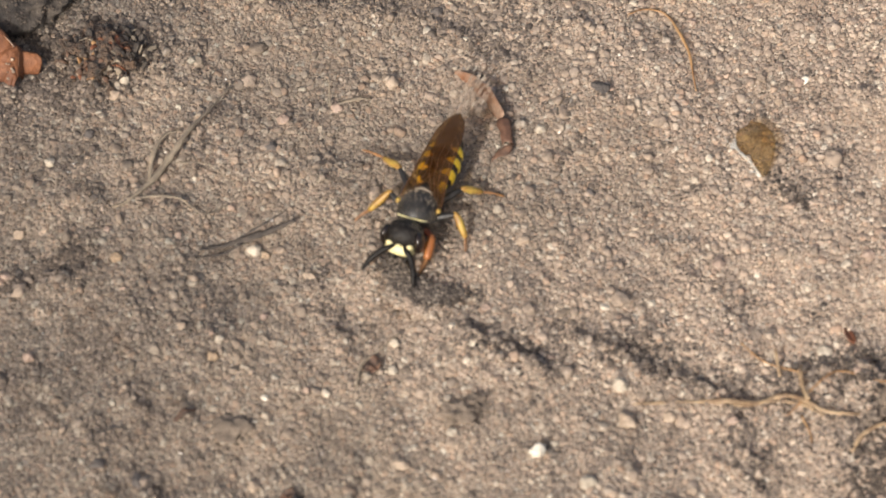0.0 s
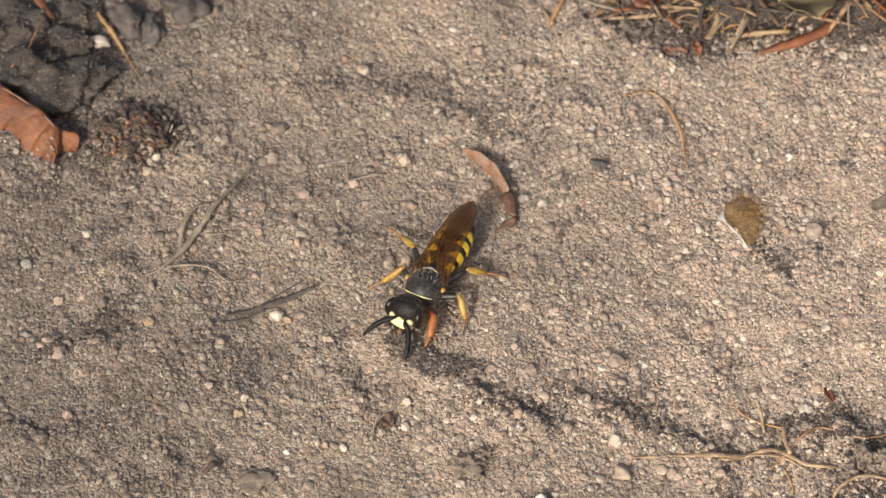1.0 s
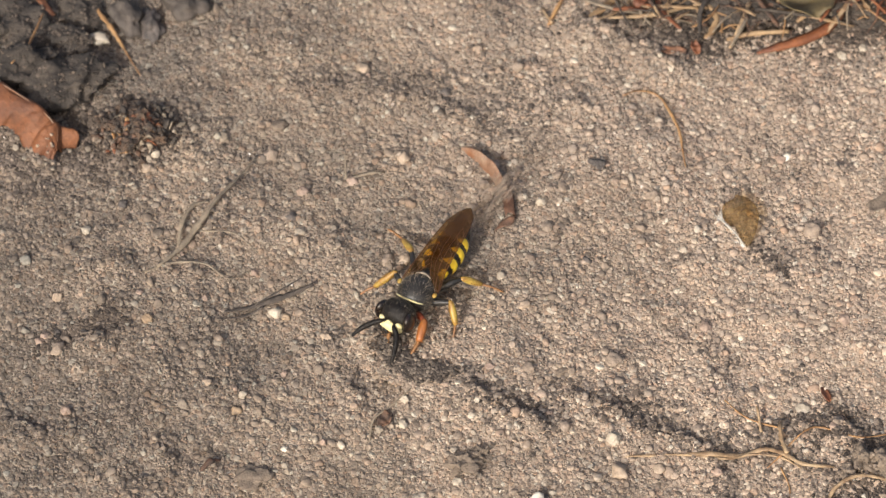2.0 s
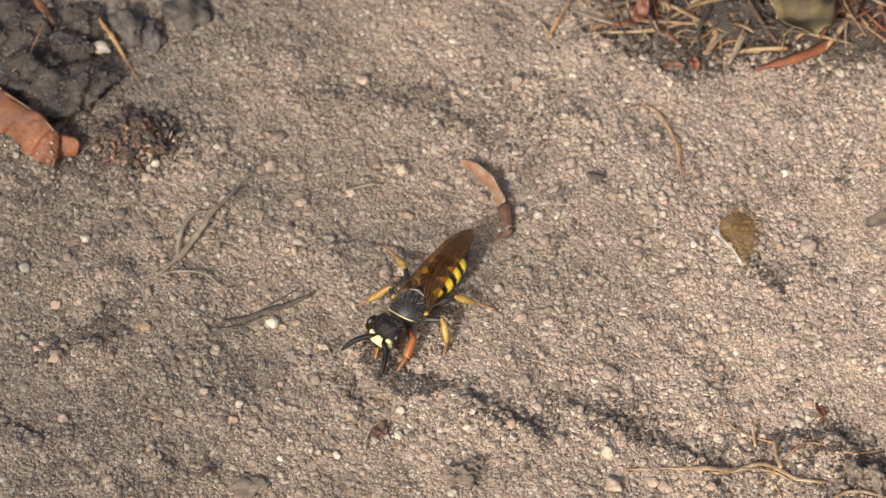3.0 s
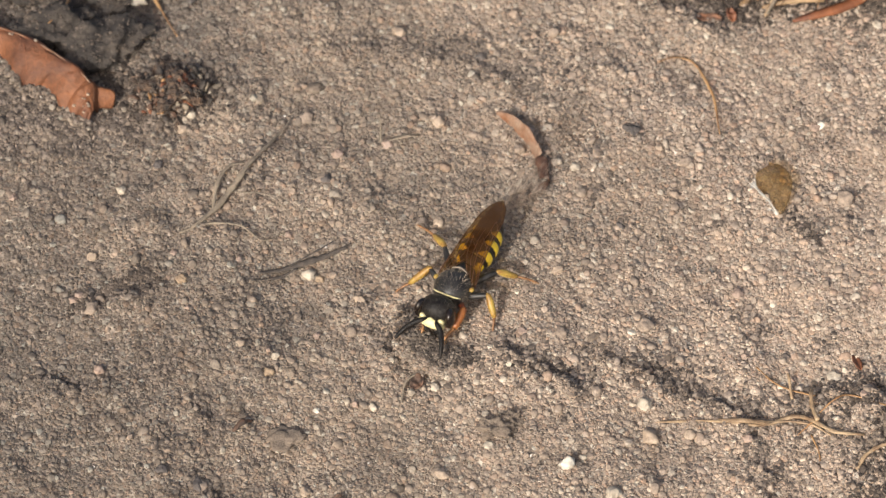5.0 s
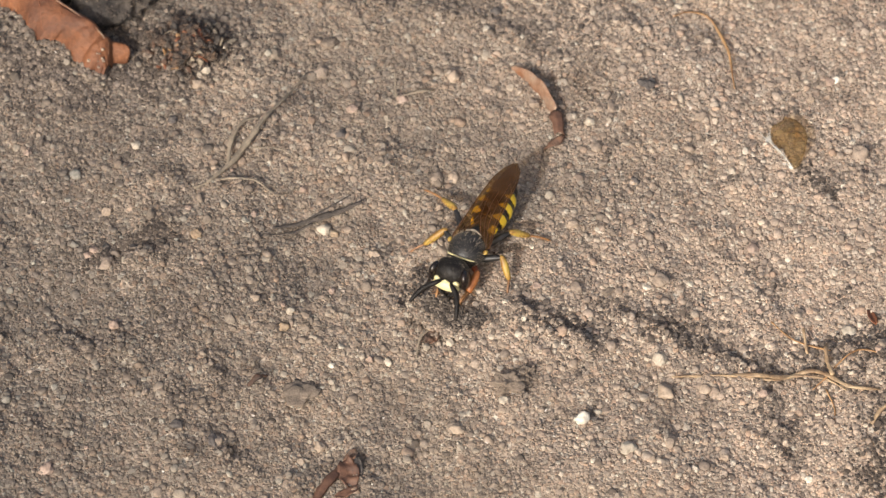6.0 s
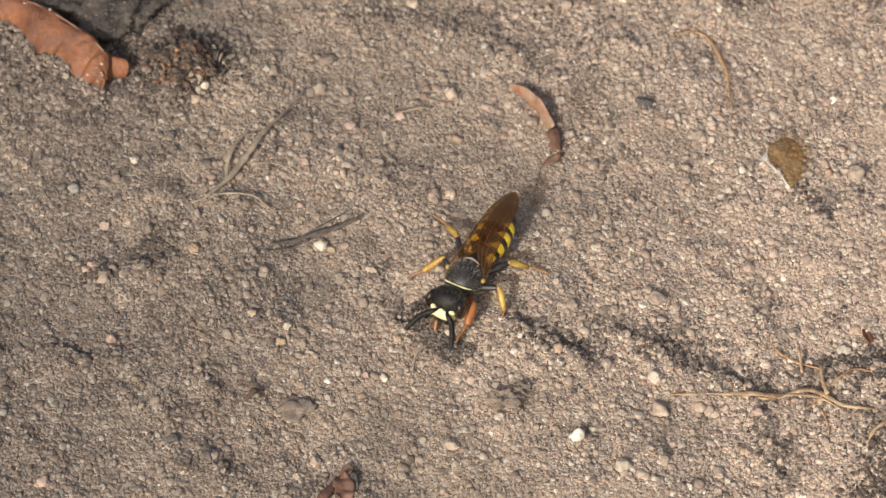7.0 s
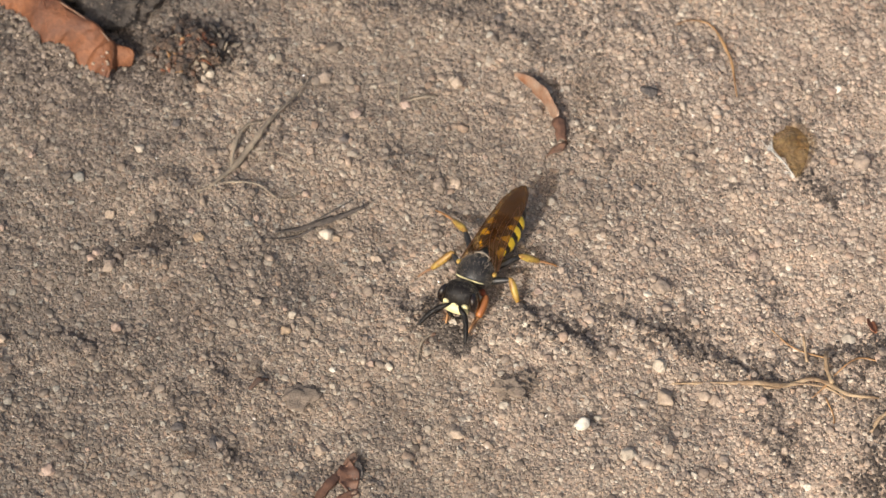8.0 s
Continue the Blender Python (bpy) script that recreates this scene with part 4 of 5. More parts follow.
def build_charred():
    """A charred, crumbling bud: a ragged core, thin bracts at all angles, crumbs between them."""
    bm = bmesh.new()
    blob(bm, lie(-25.2, 20.3, 0.1), (3.2, 2.7, 1.25), None, 1.1, 5, 4)
    for v in bm.verts:
        v.co.z += 0.45 * noise.noise(v.co * 1.1) + 0.35 * noise.noise(v.co * 2.6) + 0.2 * noise.noise(v.co * 6.0)
    bud = simple("charred_bud", bm, BUD, -25.2, 20.3, "charred crumbling bud with rust-red bracts", "plant remains", smooth=False)
    rnd = random.Random(12)
    for k in range(150):
        a = rnd.uniform(0, 2 * math.pi)
        d = 3.4 * rnd.random() ** 0.6
        x, y = -25.2 + d * math.cos(a) * 1.1, 20.3 + d * math.sin(a) * 0.9
        turn, ln = rnd.uniform(0, 6.28), rnd.uniform(0.4, 1.25)
        wide, rise = rnd.uniform(0.07, 0.3), rnd.uniform(-0.3, 0.9)
        z0 = float(height(x, y)) + 1.15 - 0.09 * d * d
        twist = rnd.uniform(-1.2, 1.2)

        def place(u, v, x=x, y=y, turn=turn, ln=ln, wide=wide, rise=rise, z0=z0, twist=twist):
            w = wide * (math.sin(math.pi * (0.12 + 0.83 * u)) + 0.3 * noise.noise(Vector((u * 5 + x, v * 3, y))))
            q = (v - 0.5) * 2
            c, n_ = math.cos(twist * u), math.sin(twist * u)
            return (x + math.cos(turn) * ln * u - math.sin(turn) * w * q * c, y + math.sin(turn) * ln * u + math.cos(turn) * w * q * c, z0 + rise * math.sin(u * 2.2) + w * q * n_ - 0.2 * q * q * wide)

        bm = bmesh.new()
        sheet(bm, 5, 3, place, 0.04)
        rusty = math.hypot(x + 24.9, y - 20.6) < 1.3 or math.hypot(x + 26.6, y - 18.6) < 1.1
        part("bract", bm, (CHAR, RUST, THREAD, CHAR)[k % 4] if rusty else (HUMUS, BUD, GREY_STEM, DARK_TWIG, BUD, CHAR)[k % 6], bud, at=(x, y, 0))
    rng = np.random.default_rng(41)
    n = 900
    a, d = rng.uniform(0, 6.28, n), 3.6 * rng.uniform(0, 1, n) ** 0.55
    me = heap_mesh("crumb_cover", 1.1 * d * np.cos(a), 0.9 * d * np.sin(a), float(height(-25.2, 20.3)) + 1.0 - 0.085 * d * d + rng.uniform(-0.3, 0.35, n), rng.uniform(0.08, 0.26, n), 1, rng)
    me.materials.append(STAINED_SHADE)
    crumbs = new("crumb_cover", me)
    crumbs.parent = bud
    tagged(crumbs, "dark crumbs between the bracts", kind="stuff")


build_charred()
fibre_rnd = random.Random(31)
for k in range(24):
    a, d, r = fibre_rnd.uniform(0, 6.28), fibre_rnd.uniform(0.3, 3.4), fibre_rnd.uniform(0.1, 0.22)
    x, y = -25.5 + 1.1 * d * math.cos(a), 20.6 + d * math.sin(a)
    lump("pebble", (PEBBLE, STONES[1], STONES[0])[k % 3], x, y, (r, r * 0.9, r * 0.8), "tiny pale grain caught on a charred bud", "pebble", 40 * k, 0.3, 1, k + 90, -0.1 - (1.2 - 0.28 * d) / (2 * r), "grains on the bud")
for k in range(20):
    a, d = fibre_rnd.uniform(0, 6.28), fibre_rnd.uniform(0, 2.4)
    x, y, b, ln = -25.2 + 1.2 * d * math.cos(a), 20.6 + d * math.sin(a), fibre_rnd.uniform(0, 6.28), fibre_rnd.uniform(0.8, 2.2)
    top = 1.5 - 0.4 * d
    strand("fibre", (CHAR, GREY_STEM, HUMUS, CHAR, ROOT, RUST)[k % 6], [(x, y, top), (x + ln * 0.5 * math.cos(b), y + ln * 0.5 * math.sin(b), top + 0.25), (x + ln * math.cos(b), y + ln * math.sin(b), max(0.1, top - 0.5))],
           [0.06, fibre_rnd.uniform(0.08, 0.16), 0.04], "brown brittle fibre on a charred bud", "fibre", "bud fibres", 0.6, 0.15, seed=k)


# ---- straw and leaf litter at the far edge ----
def flake(name, mat, x, y, ln, wide, turn, rise, label, category, curl=0.6, lift=0.3, group="", thick=0.08, seed=1):
    t = radians(turn)

    def place(u, v):
        w = wide * 0.5 * math.sin(math.pi * (0.1 + 0.82 * u)) ** 0.7
        q = (v - 0.5) * 2
        wob = 0.25 * wide * noise.noise(Vector((u * 4 + seed, v * 2, seed * 1.3)))
        return (x + math.cos(t) * ln * (u - 0.5) - math.sin(t) * w * q, y + math.sin(t) * ln * (u - 0.5) + math.cos(t) * w * q,
                float(height(x, y)) + lift + rise * u + curl * wide * q * q * 0.5 + wob)

    bm = bmesh.new()
    sheet(bm, 14, 6, place, thick)
    return simple(name, bm, mat, x, y, label, category, group)


crumb_clod(28.0, 36.4, (9.8, 3.2, 1.5), -3, 1500, "low dark bank of humus under straw litter", 11)
crumb_clod(41.0, 36.4, (7.8, 3.6, 1.3), 6, 1200, "dark humus under dry leaves", 12)
litter_rnd = random.Random(57)
for k in range(110):
    x, y = litter_rnd.uniform(22.0, 46.0), litter_rnd.uniform(31.6, 39.5)
    if x < 29:
        y = max(y, 33.4)
    a, ln = radians(litter_rnd.gauss(10, 45)), litter_rnd.uniform(1.2, 4.5)
    z0, z1, r = litter_rnd.uniform(0.3, 2.0), litter_rnd.uniform(0.3, 2.2), litter_rnd.uniform(0.05, 0.13)
    dx, dy, bow = math.cos(a) * ln / 2, math.sin(a) * ln / 2, litter_rnd.uniform(-0.9, 0.9)
    strand("fibre", (CHAR, GREY_STEM, DARK_TWIG, STRAW, CHAR, THREAD)[k % 6], [(x - dx, y - dy, z0), (x - dy * bow * 0.3, y + dx * bow * 0.3, (z0 + z1) / 2 + 0.2), (x + dx, y + dy, z1)],
           [r * 0.6, r, r * 0.5], "thin brittle brown fibre in a tangle of litter", "fibre", "litter fibres", 0.7, 0.1, seed=k)
litter_rnd = random.Random(21)
for k in range(120):
    x, y = litter_rnd.uniform(17.0, 46.0), litter_rnd.uniform(32.6, 41.0)
    if x < 25:
        y = max(y, 34.2)
    a, ln = radians(litter_rnd.choice((litter_rnd.uniform(-25, 25), litter_rnd.uniform(30, 80), litter_rnd.uniform(100, 150)))), litter_rnd.uniform(2.0, 7.5)
    z0, z1 = litter_rnd.uniform(0.6, 2.2), litter_rnd.uniform(0.5, 2.6)
    dx, dy, bow = math.cos(a) * ln / 2, math.sin(a) * ln / 2, litter_rnd.uniform(-0.7, 0.7)
    r = litter_rnd.uniform(0.08, 0.26)
    pts = [(x - dx, y - dy, z0), (x - dy * bow * 0.3, y + dx * bow * 0.3, (z0 + z1) / 2 + 0.2), (x + dx, y + dy, z1)]
    strand("straw", (STRAW, GREY_STEM, CHAR, STRAW, CHAR, ROOT, HUMUS, RUST)[k % 8], pts, [r * 0.7, r, r, r * 0.5], "dry straw stalk in a tangle of litter", "straw", "straw litter", litter_rnd.choice((0.35, 0.5, 0.9)), 0.08, seed=k)
for k in range(34):
    x, y = litter_rnd.uniform(19.0, 46.0), litter_rnd.uniform(34.2, 41.0)
    kind = k % 6
    flake("leaf_scrap", (CHAR, STRAW, GREY_STEM, HUMUS, CHAR, RUST)[kind], x, y, litter_rnd.uniform(1.6, 4.6), litter_rnd.uniform(0.7, 2.0), litter_rnd.uniform(0, 180), litter_rnd.uniform(-0.6, 1.6),
          ("dark brown", "pale straw-coloured", "grey-brown", "blackish", "dark brown", "rust-red")[kind] + " shrivelled leaf scrap in litter", "leaf", litter_rnd.uniform(0.2, 0.9), litter_rnd.uniform(0.4, 2.0), "litter leaves", seed=k + 30)
strand("bark_strip", RUST, [(32.3, 29.7, 0.2), (34.2, 30.2, 0.5), (36.8, 31.1, 0.6), (38.8, 32.2, 0.8), (40.4, 33.6, 0.9)], [0.16, 0.45, 0.58, 0.56, 0.3], "curved rust-red strip of bark beside straw litter", "bark", flat=0.7, knobs=0.05)
strand("straw", STRAW, [(16.8, 34.0, 0.2), (18.4, 35.2, 0.6), (20.8, 37.6, 1.2), (22.0, 39.5, 1.6)], [0.3, 0.42, 0.4, 0.3], "broad pale dry straw blade", "straw", "straw litter", 0.4)
strand("straw", ROOT, [(18.5, 33.7, 0.5), (22.5, 34.0, 0.9), (27.0, 35.4, 1.3)], [0.12, 0.22, 0.1], "thin orange-brown dry stalk in litter", "straw", "straw litter")
strand("straw", STRAW, [(29.5, 31.6, 0.7), (32.0, 31.9, 0.9), (35.3, 31.9, 0.9)], [0.14, 0.26, 0.2], "pale dry straw lying level", "straw", "straw litter")
strand("straw", STRAW, [(27.4, 31.7, 0.5), (28.2, 32.4, 0.9), (28.6, 34.0, 1.4), (27.6, 35.5, 1.6)], [0.14, 0.36, 0.3, 0.2], "hooked pale dry straw stalk", "straw", "straw litter", 0.5)
strand("straw", ROOT, [(29.8, 30.9, 0.3), (30.8, 32.8, 1.0), (31.8, 35.4, 1.6)], [0.14, 0.24, 0.2], "leaning brown dry stalk", "straw", "straw litter")
flake("leaf_scrap", LITTER, 36.8, 34.6, 7.2, 5.4, 112, 0.6, "olive-brown dry leaf scrap on the litter", "leaf", 0.25, 2.6, seed=2)
flake("leaf_scrap", RUST, 43.0, 36.4, 6.0, 2.0, 118, 1.0, "rust-red leaf strip on the litter", "leaf", 0.7, 0.8, seed=3)
flake("leaf_scrap", LEAF, 26.8, 36.6, 3.2, 1.7, 60, 1.0, "orange-brown leaf scrap in straw", "leaf", 0.5, 1.0, seed=5)
flake("leaf_scrap", CHAR, 33.8, 34.0, 3.4, 2.2, 20, 0.6, "dark brown leaf scrap in straw", "leaf", 0.5, 0.6, seed=7)
flake("leaf_scrap", RUST, 26.6, 30.4, 1.2, 0.9, 110, 0.3, "small rust-red leaf scrap on sand", "leaf", 0.5, 0.2, seed=8)
flake("leaf_scrap", CURL, 24.4, 30.0, 2.6, 1.0, -10, 0.2, "small dull red leaf scrap on sand", "leaf", 0.3, 0.15, seed=9)
strand("straw", THREAD, [(12.9, 33.4, 0.2), (13.8, 35.4, 0.3), (15.2, 38.4, 0.6)], [0.14, 0.22, 0.1], "thin orange-brown stalk on sand", "straw", flat=0.6)
strand("straw", ROOT, [(13.3, 33.6, 0.2), (12.4, 35.6, 0.3)], [0.2, 0.1], "short brown stub of stalk", "straw")

# ---- scraps on the open sand ----
strand("fibre", THREAD, [(19.6, 24.2, 0.45), (21.0, 24.9, 0.6), (22.4, 24.9, 0.45), (23.2, 24.2, 0.3), (23.7, 22.9, 0.5), (24.2, 21.6, 0.45), (24.7, 19.8, 0.5), (24.9, 17.8, 0.3), (25.1, 15.6, 0.3)], [0.07, 0.1, 0.12, 0.16, 0.13, 0.06], "thin orange plant fibre lying on the sand", "fibre", flat=0.6)
flake("leaf_scrap", RUST, 36.6, -11.4, 2.0, 0.7, -75, 0.4, "small rust-red scrap of bark on the sand", "leaf", 0.5, 0.1, seed=11)
flake("leaf_scrap", STONES[5], 43.3, 11.0, 3.6, 1.6, 18, 0.3, "brown-grey flat leaf flake on the sand", "leaf", 0.2, 0.2, seed=12)
strand("leaf_strip", BROWN, [(-13.0, -32.2, 0.0), (-12.3, -30.6, 0.2), (-11.4, -29.2, 0.35), (-10.6, -28.0, 0.3)], [0.3, 0.46, 0.5, 0.4], "red-brown strip of dry leaf half sunk in the sand", "leaf", flat=0.45, knobs=0.12)
flake("leaf_scrap", BROWN, -9.9, -28.5, 2.8, 1.9, 104, 0.35, "dull red-brown torn scrap of dry leaf", "leaf", 0.25, 0.1, seed=15)
flake("leaf_scrap", BROWN, -10.0, -30.6, 2.2, 0.8, 25, 0.2, "thin red-brown torn edge of dry leaf", "leaf", 0.4, 0.1, seed=18)
flake("leaf_scrap", CHAR, -9.7, -26.8, 1.4, 0.9, 40, 0.5, "dark brown scrap of dry leaf", "leaf", 0.6, 0.3, seed=14)
flake("leaf_scrap", GREY_STONE, -9.0, -27.8, 1.8, 0.7, 100, 0.4, "grey sliver of wood in the sand", "leaf", 0.3, 0.2, seed=16)
flake("leaf_scrap", CHAR, -2.6, -13.5, 1.6, 1.2, 60, 0.2, "small dark brown scrap of leaf pressed in the sand", "leaf", 0.4, 0.1, seed=17)


def build_scale():
    """A glassy brown seed wing resting on its edge."""
    near = glide([(30.3, 5.9, 0), (29.3, 7.9, 0), (28.3, 9.6, 0), (28.4, 11.0, 0), (29.4, 11.9, 0)], 6)
    far_ = glide([(30.5, 5.9, 0), (31.2, 7.4, 0), (31.5, 9.3, 0), (30.8, 11.2, 0), (29.6, 12.0, 0)], 6)

    def place(u, v):
        i = u * (len(near) - 1)
        k = min(int(i), len(near) - 2)
        a, b = near[k].lerp(near[k + 1], i - k), far_[k].lerp(far_[k + 1], i - k)
        q = a.lerp(b, v)
        z = float(height(29.5, 9)) + 0.2 + 1.0 * math.sin(v * 2.2) * math.sin(math.pi * (0.06 + 0.86 * u)) + 0.1 * math.sin(u * 11 + v * 3)
        return (q.x, q.y, z)

    bm = bmesh.new()
    sheet(bm, 22, 12, place, 0.04)
    wing = simple("seed_wing", bm, SCALE_SKIN, 29, 9, "translucent glossy brown seed wing on the sand", "seed wing")
    bm = bmesh.new()
    tube(bm, [lie(27.2 + 0.32 * u, 10.2 - 0.46 * u, 0.75 - 0.03 * u) for u in range(11)], [0.02, 0.06, 0.09, 0.07, 0.02], 7, 3, knobs=0.5, seed=2)
    part("rim", bm, GLINT, wing, "shiny pale rim", at=(29, 9, 0))
    bm = bmesh.new()
    sheet(bm, 12, 5, lambda u, v: Vector(place(0.02 + 0.62 * u, 0.0)) + Vector((-1.0, -0.35, -0.55)) * v * math.sin(math.pi * (0.05 + 0.93 * u)) + Vector((0, 0, 0.12 * math.sin(u * 23 + v * 4))), 0.04)
    part("keel", bm, CLEAR_SKIN, wing, "clear glassy keel", at=(29, 9, 0))
    for k in range(5):
        bm = bmesh.new()
        tube(bm, [Vector(place(0.15 + 0.16 * k + 0.02 * j, j / 5)) + Vector((0, 0, 0.03)) for j in range(6)], [0.022, 0.012], 5, 2)
        part("rib", bm, CHAR, wing, at=(29, 9, 0))


build_scale()

# ---- pebbles: place, half width, stone, flatness ----
NAMED = [(-12.4, -0.6, 0.66, 0), (-11.4, -1.0, 0.42, 7), (17.8, -7.2, 0.78, 4), (17.6, -16.1, 0.72, 0), (10.6, -23.1, 0.8, 2), (-11.5, -16.6, 0.34, 2), (-15.3, -10.8, 0.45, 0),
         (-18.5, -9.2, 0.5, 1), (-31.8, -5.2, 0.82, 4), (-23.9, -2.3, 0.55, 7), (-23.5, 17.7, 0.62, 0), (-24.1, 16.0, 0.68, 1), (18.0, -19.8, 0.8, 1), (3.8, -21.3, 0.5, 0),
         (-0.4, -24.2, 0.66, 1), (14.6, -26.6, 0.72, 0), (-1.0, -14.0, 0.52, 0), (-15.8, -12.4, 0.56, 7), (10.3, -8.5, 0.68, 4), (19.5, 13.6, 0.5, 1), (11.7, 11.4, 0.5, 0),
         (34.5, 17.2, 0.5, 2), (26.2, -3.0, 0.72, 3), (38.7, -3.0, 0.56, 3), (34.5, -12.7, 0.66, 0), (14.0, -8.5, 0.5, 4), (6.8, -8.2, 0.55, 3), (-5.4, 15.0, 0.64, 3), (-0.7, 17.4, 0.68, 1),
         (-13.0, 18.4, 0.75, 4), (-11.3, 10.6, 0.6, 4), (-7.8, -3.6, 0.52, 1), (36.4, 8.5, 0.95, 4), (22.0, 12.2, 0.7, 4), (17.2, 15.4, 0.6, 6), (-24.7, 0.7, 0.38, 3), (21.5, -19.2, 0.6, 1),
         (-6.5, -16.0, 0.48, 0), (-10.0, 13.6, 0.55, 3), (-29.6, 8.5, 0.45, 0), (-22.3, 5.6, 0.42, 1), (-21.5, -25.2, 0.7, 4), (-2.3, 5.4, 0.75, 4), (-0.7, 5.4, 0.6, 1), (-36.3, -28.3, 0.7, 3),
         (10.0, -0.6, 0.62, 1), (-4.4, 28.6, 0.7, 1), (9.4, -6.6, 0.45, 4), (-0.9, -11.3, 0.5, 0), (37.4, -15.0, 0.6, 4), (40.2, 29.6, 0.55, 0), (42.2, 30.3, 0.55, 0)]
peb_rnd = random.Random(8)
STONE_WORDS = ["cream", "tan", "white quartz", "pinkish", "brown-grey", "dull brown", "dark grey", "ochre"]
for k, (x, y, r, s) in enumerate(NAMED):
    lump("pebble", STONES[s], x, y, (r, r * peb_rnd.uniform(0.78, 1.0), r * peb_rnd.uniform(0.6, 0.8)), STONE_WORDS[s] + " rounded pebble lying on the sand", "pebble", peb_rnd.uniform(0, 180), 0.4, 3, k + 1, 0.36, "loose pebbles", facets=11)
lump("stone_chip", STONES[5], -14.2, -19.6, (1.5, 1.4, 0.45), "flat brown-grey stone chip on the sand", "stone", 20, 0.6, 4, 3, 0.08, facets=16)
for x, y, rx, ry, turn, words_ in ((-25.0, -23.7, 0.62, 0.5, 10, "small dark brown"), (-21.8, -25.3, 0.45, 0.85, 15, "narrow dark brown"), (-12.2, 21.9, 0.95, 0.6, 20, "grey"), (-11.0, 10.5, 0.6, 0.5, 0, "small dark brown"),
                                   (-2.3, 5.1, 0.95, 0.5, 118, "flat grey-brown"), (16.9, 15.5, 0.85, 0.42, -8, "dark grey"), (15.8, 4.8, 0.5, 0.32, -35, "small dark brown"), (13.2, -8.5, 0.62, 0.42, 25, "brown-grey"), (-26.4, 11.8, 0.5, 0.4, 60, "small dark grey"), (3.2, 25.5, 0.6, 0.4, 20, "small dark brown")):
    lump("stone_chip", STONES[6] if "dark" in words_ else STONES[5], x, y, (rx, ry, 0.32), words_ + " stone chip pressed into the sand", "stone", turn, 0.4, 3, int(x * 7 + 300), 0.3, "stone chips")
strand("leaf_strip", CHAR, [(-18.9, -19.2, 0.1), (-18.0, -18.4, 0.35), (-17.2, -17.7, 0.15)], [0.16, 0.34, 0.14], "small brown strip of dry leaf on the sand", "leaf", flat=0.4, knobs=0.3)
crumb_clod(39.4, -19.2, (1.05, 1.3, 0.9), 25, 50, "grey-brown crumb of caked soil beside rootlets", 21, (0.12, 0.26), 0.9, STONES[5], STAINED_SHADE, "soil_crumb", 0.25)
crumb_clod(41.4, -20.3, (1.3, 1.2, 1.0), -30, 50, "grey-brown crumb of caked soil in dark grains", 23, (0.12, 0.26), 0.9, STONES[5], STAINED_SHADE, "soil_crumb", 0.25)
crumb_clod(37.9, -20.6, (0.7, 0.6, 0.5), 10, 50, "small grey-brown crumb of caked soil", 25, (0.12, 0.26), 0.9, STONES[5], STAINED_SHADE, "soil_crumb", 0.25)
crumb_clod(4.3, -19.3, (1.5, 1.1, 0.75), 12, 60, "grey-brown crumb of caked sand", 7, (0.12, 0.26), 0.8, STONES[5], STAINED_SHADE, "soil_crumb", 0.3)
crumb_clod(5.7, -18.4, (0.9, 0.8, 0.7), 50, 30, "grey-brown crumb of caked sand", 9, (0.12, 0.26), 0.8, STONES[5], STAINED_SHADE, "soil_crumb", 0.3)

# alike pebbles that share a few meshes
SHAPES = []
for k in range(8):
    bm = bmesh.new()
    blob(bm, (0, 0, 0), (1, peb_rnd.uniform(0.75, 1.0), peb_rnd.uniform(0.6, 0.85)), None, 0.4, 3, k + 40, 13)
    first = part("pebble", bm, (PEBBLE, PEBBLE, STONES[1], PEBBLE, STONES[3], PEBBLE, STONES[4], STONES[3])[k], None)
    SHAPES.append(first)
words = ["beige", "greyish", "tan", "beige", "pinkish", "greyish", "brown-grey", "pinkish"]
for k in range(130):
    x, y, r = peb_rnd.uniform(-44, 44), peb_rnd.uniform(-31, 39), min(0.62, 0.31 * math.exp(peb_rnd.gauss(0.1, 0.28)))
    src = SHAPES[k % 8]
    ob = src if k < 8 else new("pebble", src.data)
    ob.matrix_basis = pose(x * MM, y * MM, (float(height(x, y)) + 0.3 * r) * MM, peb_rnd.uniform(-25, 25), peb_rnd.uniform(-25, 25), peb_rnd.uniform(0, 360)) @ Matrix.Scale(r, 4)
    tagged(ob, "small rounded " + words[k % 8] + " pebble lying on the sand", "pebble", "small pebbles")


# ---- dark crumbs: humus and stained grains, with scarp and hollow shade laid dark too ----
def scatter(rng, spots):
    return [np.concatenate(q) for q in zip(*[(rng.normal(x, sx, n), rng.normal(y, sy, n)) for x, y, sx, sy, n in spots])]


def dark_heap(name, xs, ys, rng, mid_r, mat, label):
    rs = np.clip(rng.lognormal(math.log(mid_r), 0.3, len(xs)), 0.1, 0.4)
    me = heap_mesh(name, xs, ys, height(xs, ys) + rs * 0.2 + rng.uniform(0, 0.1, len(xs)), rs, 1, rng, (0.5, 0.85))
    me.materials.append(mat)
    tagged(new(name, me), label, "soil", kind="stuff")


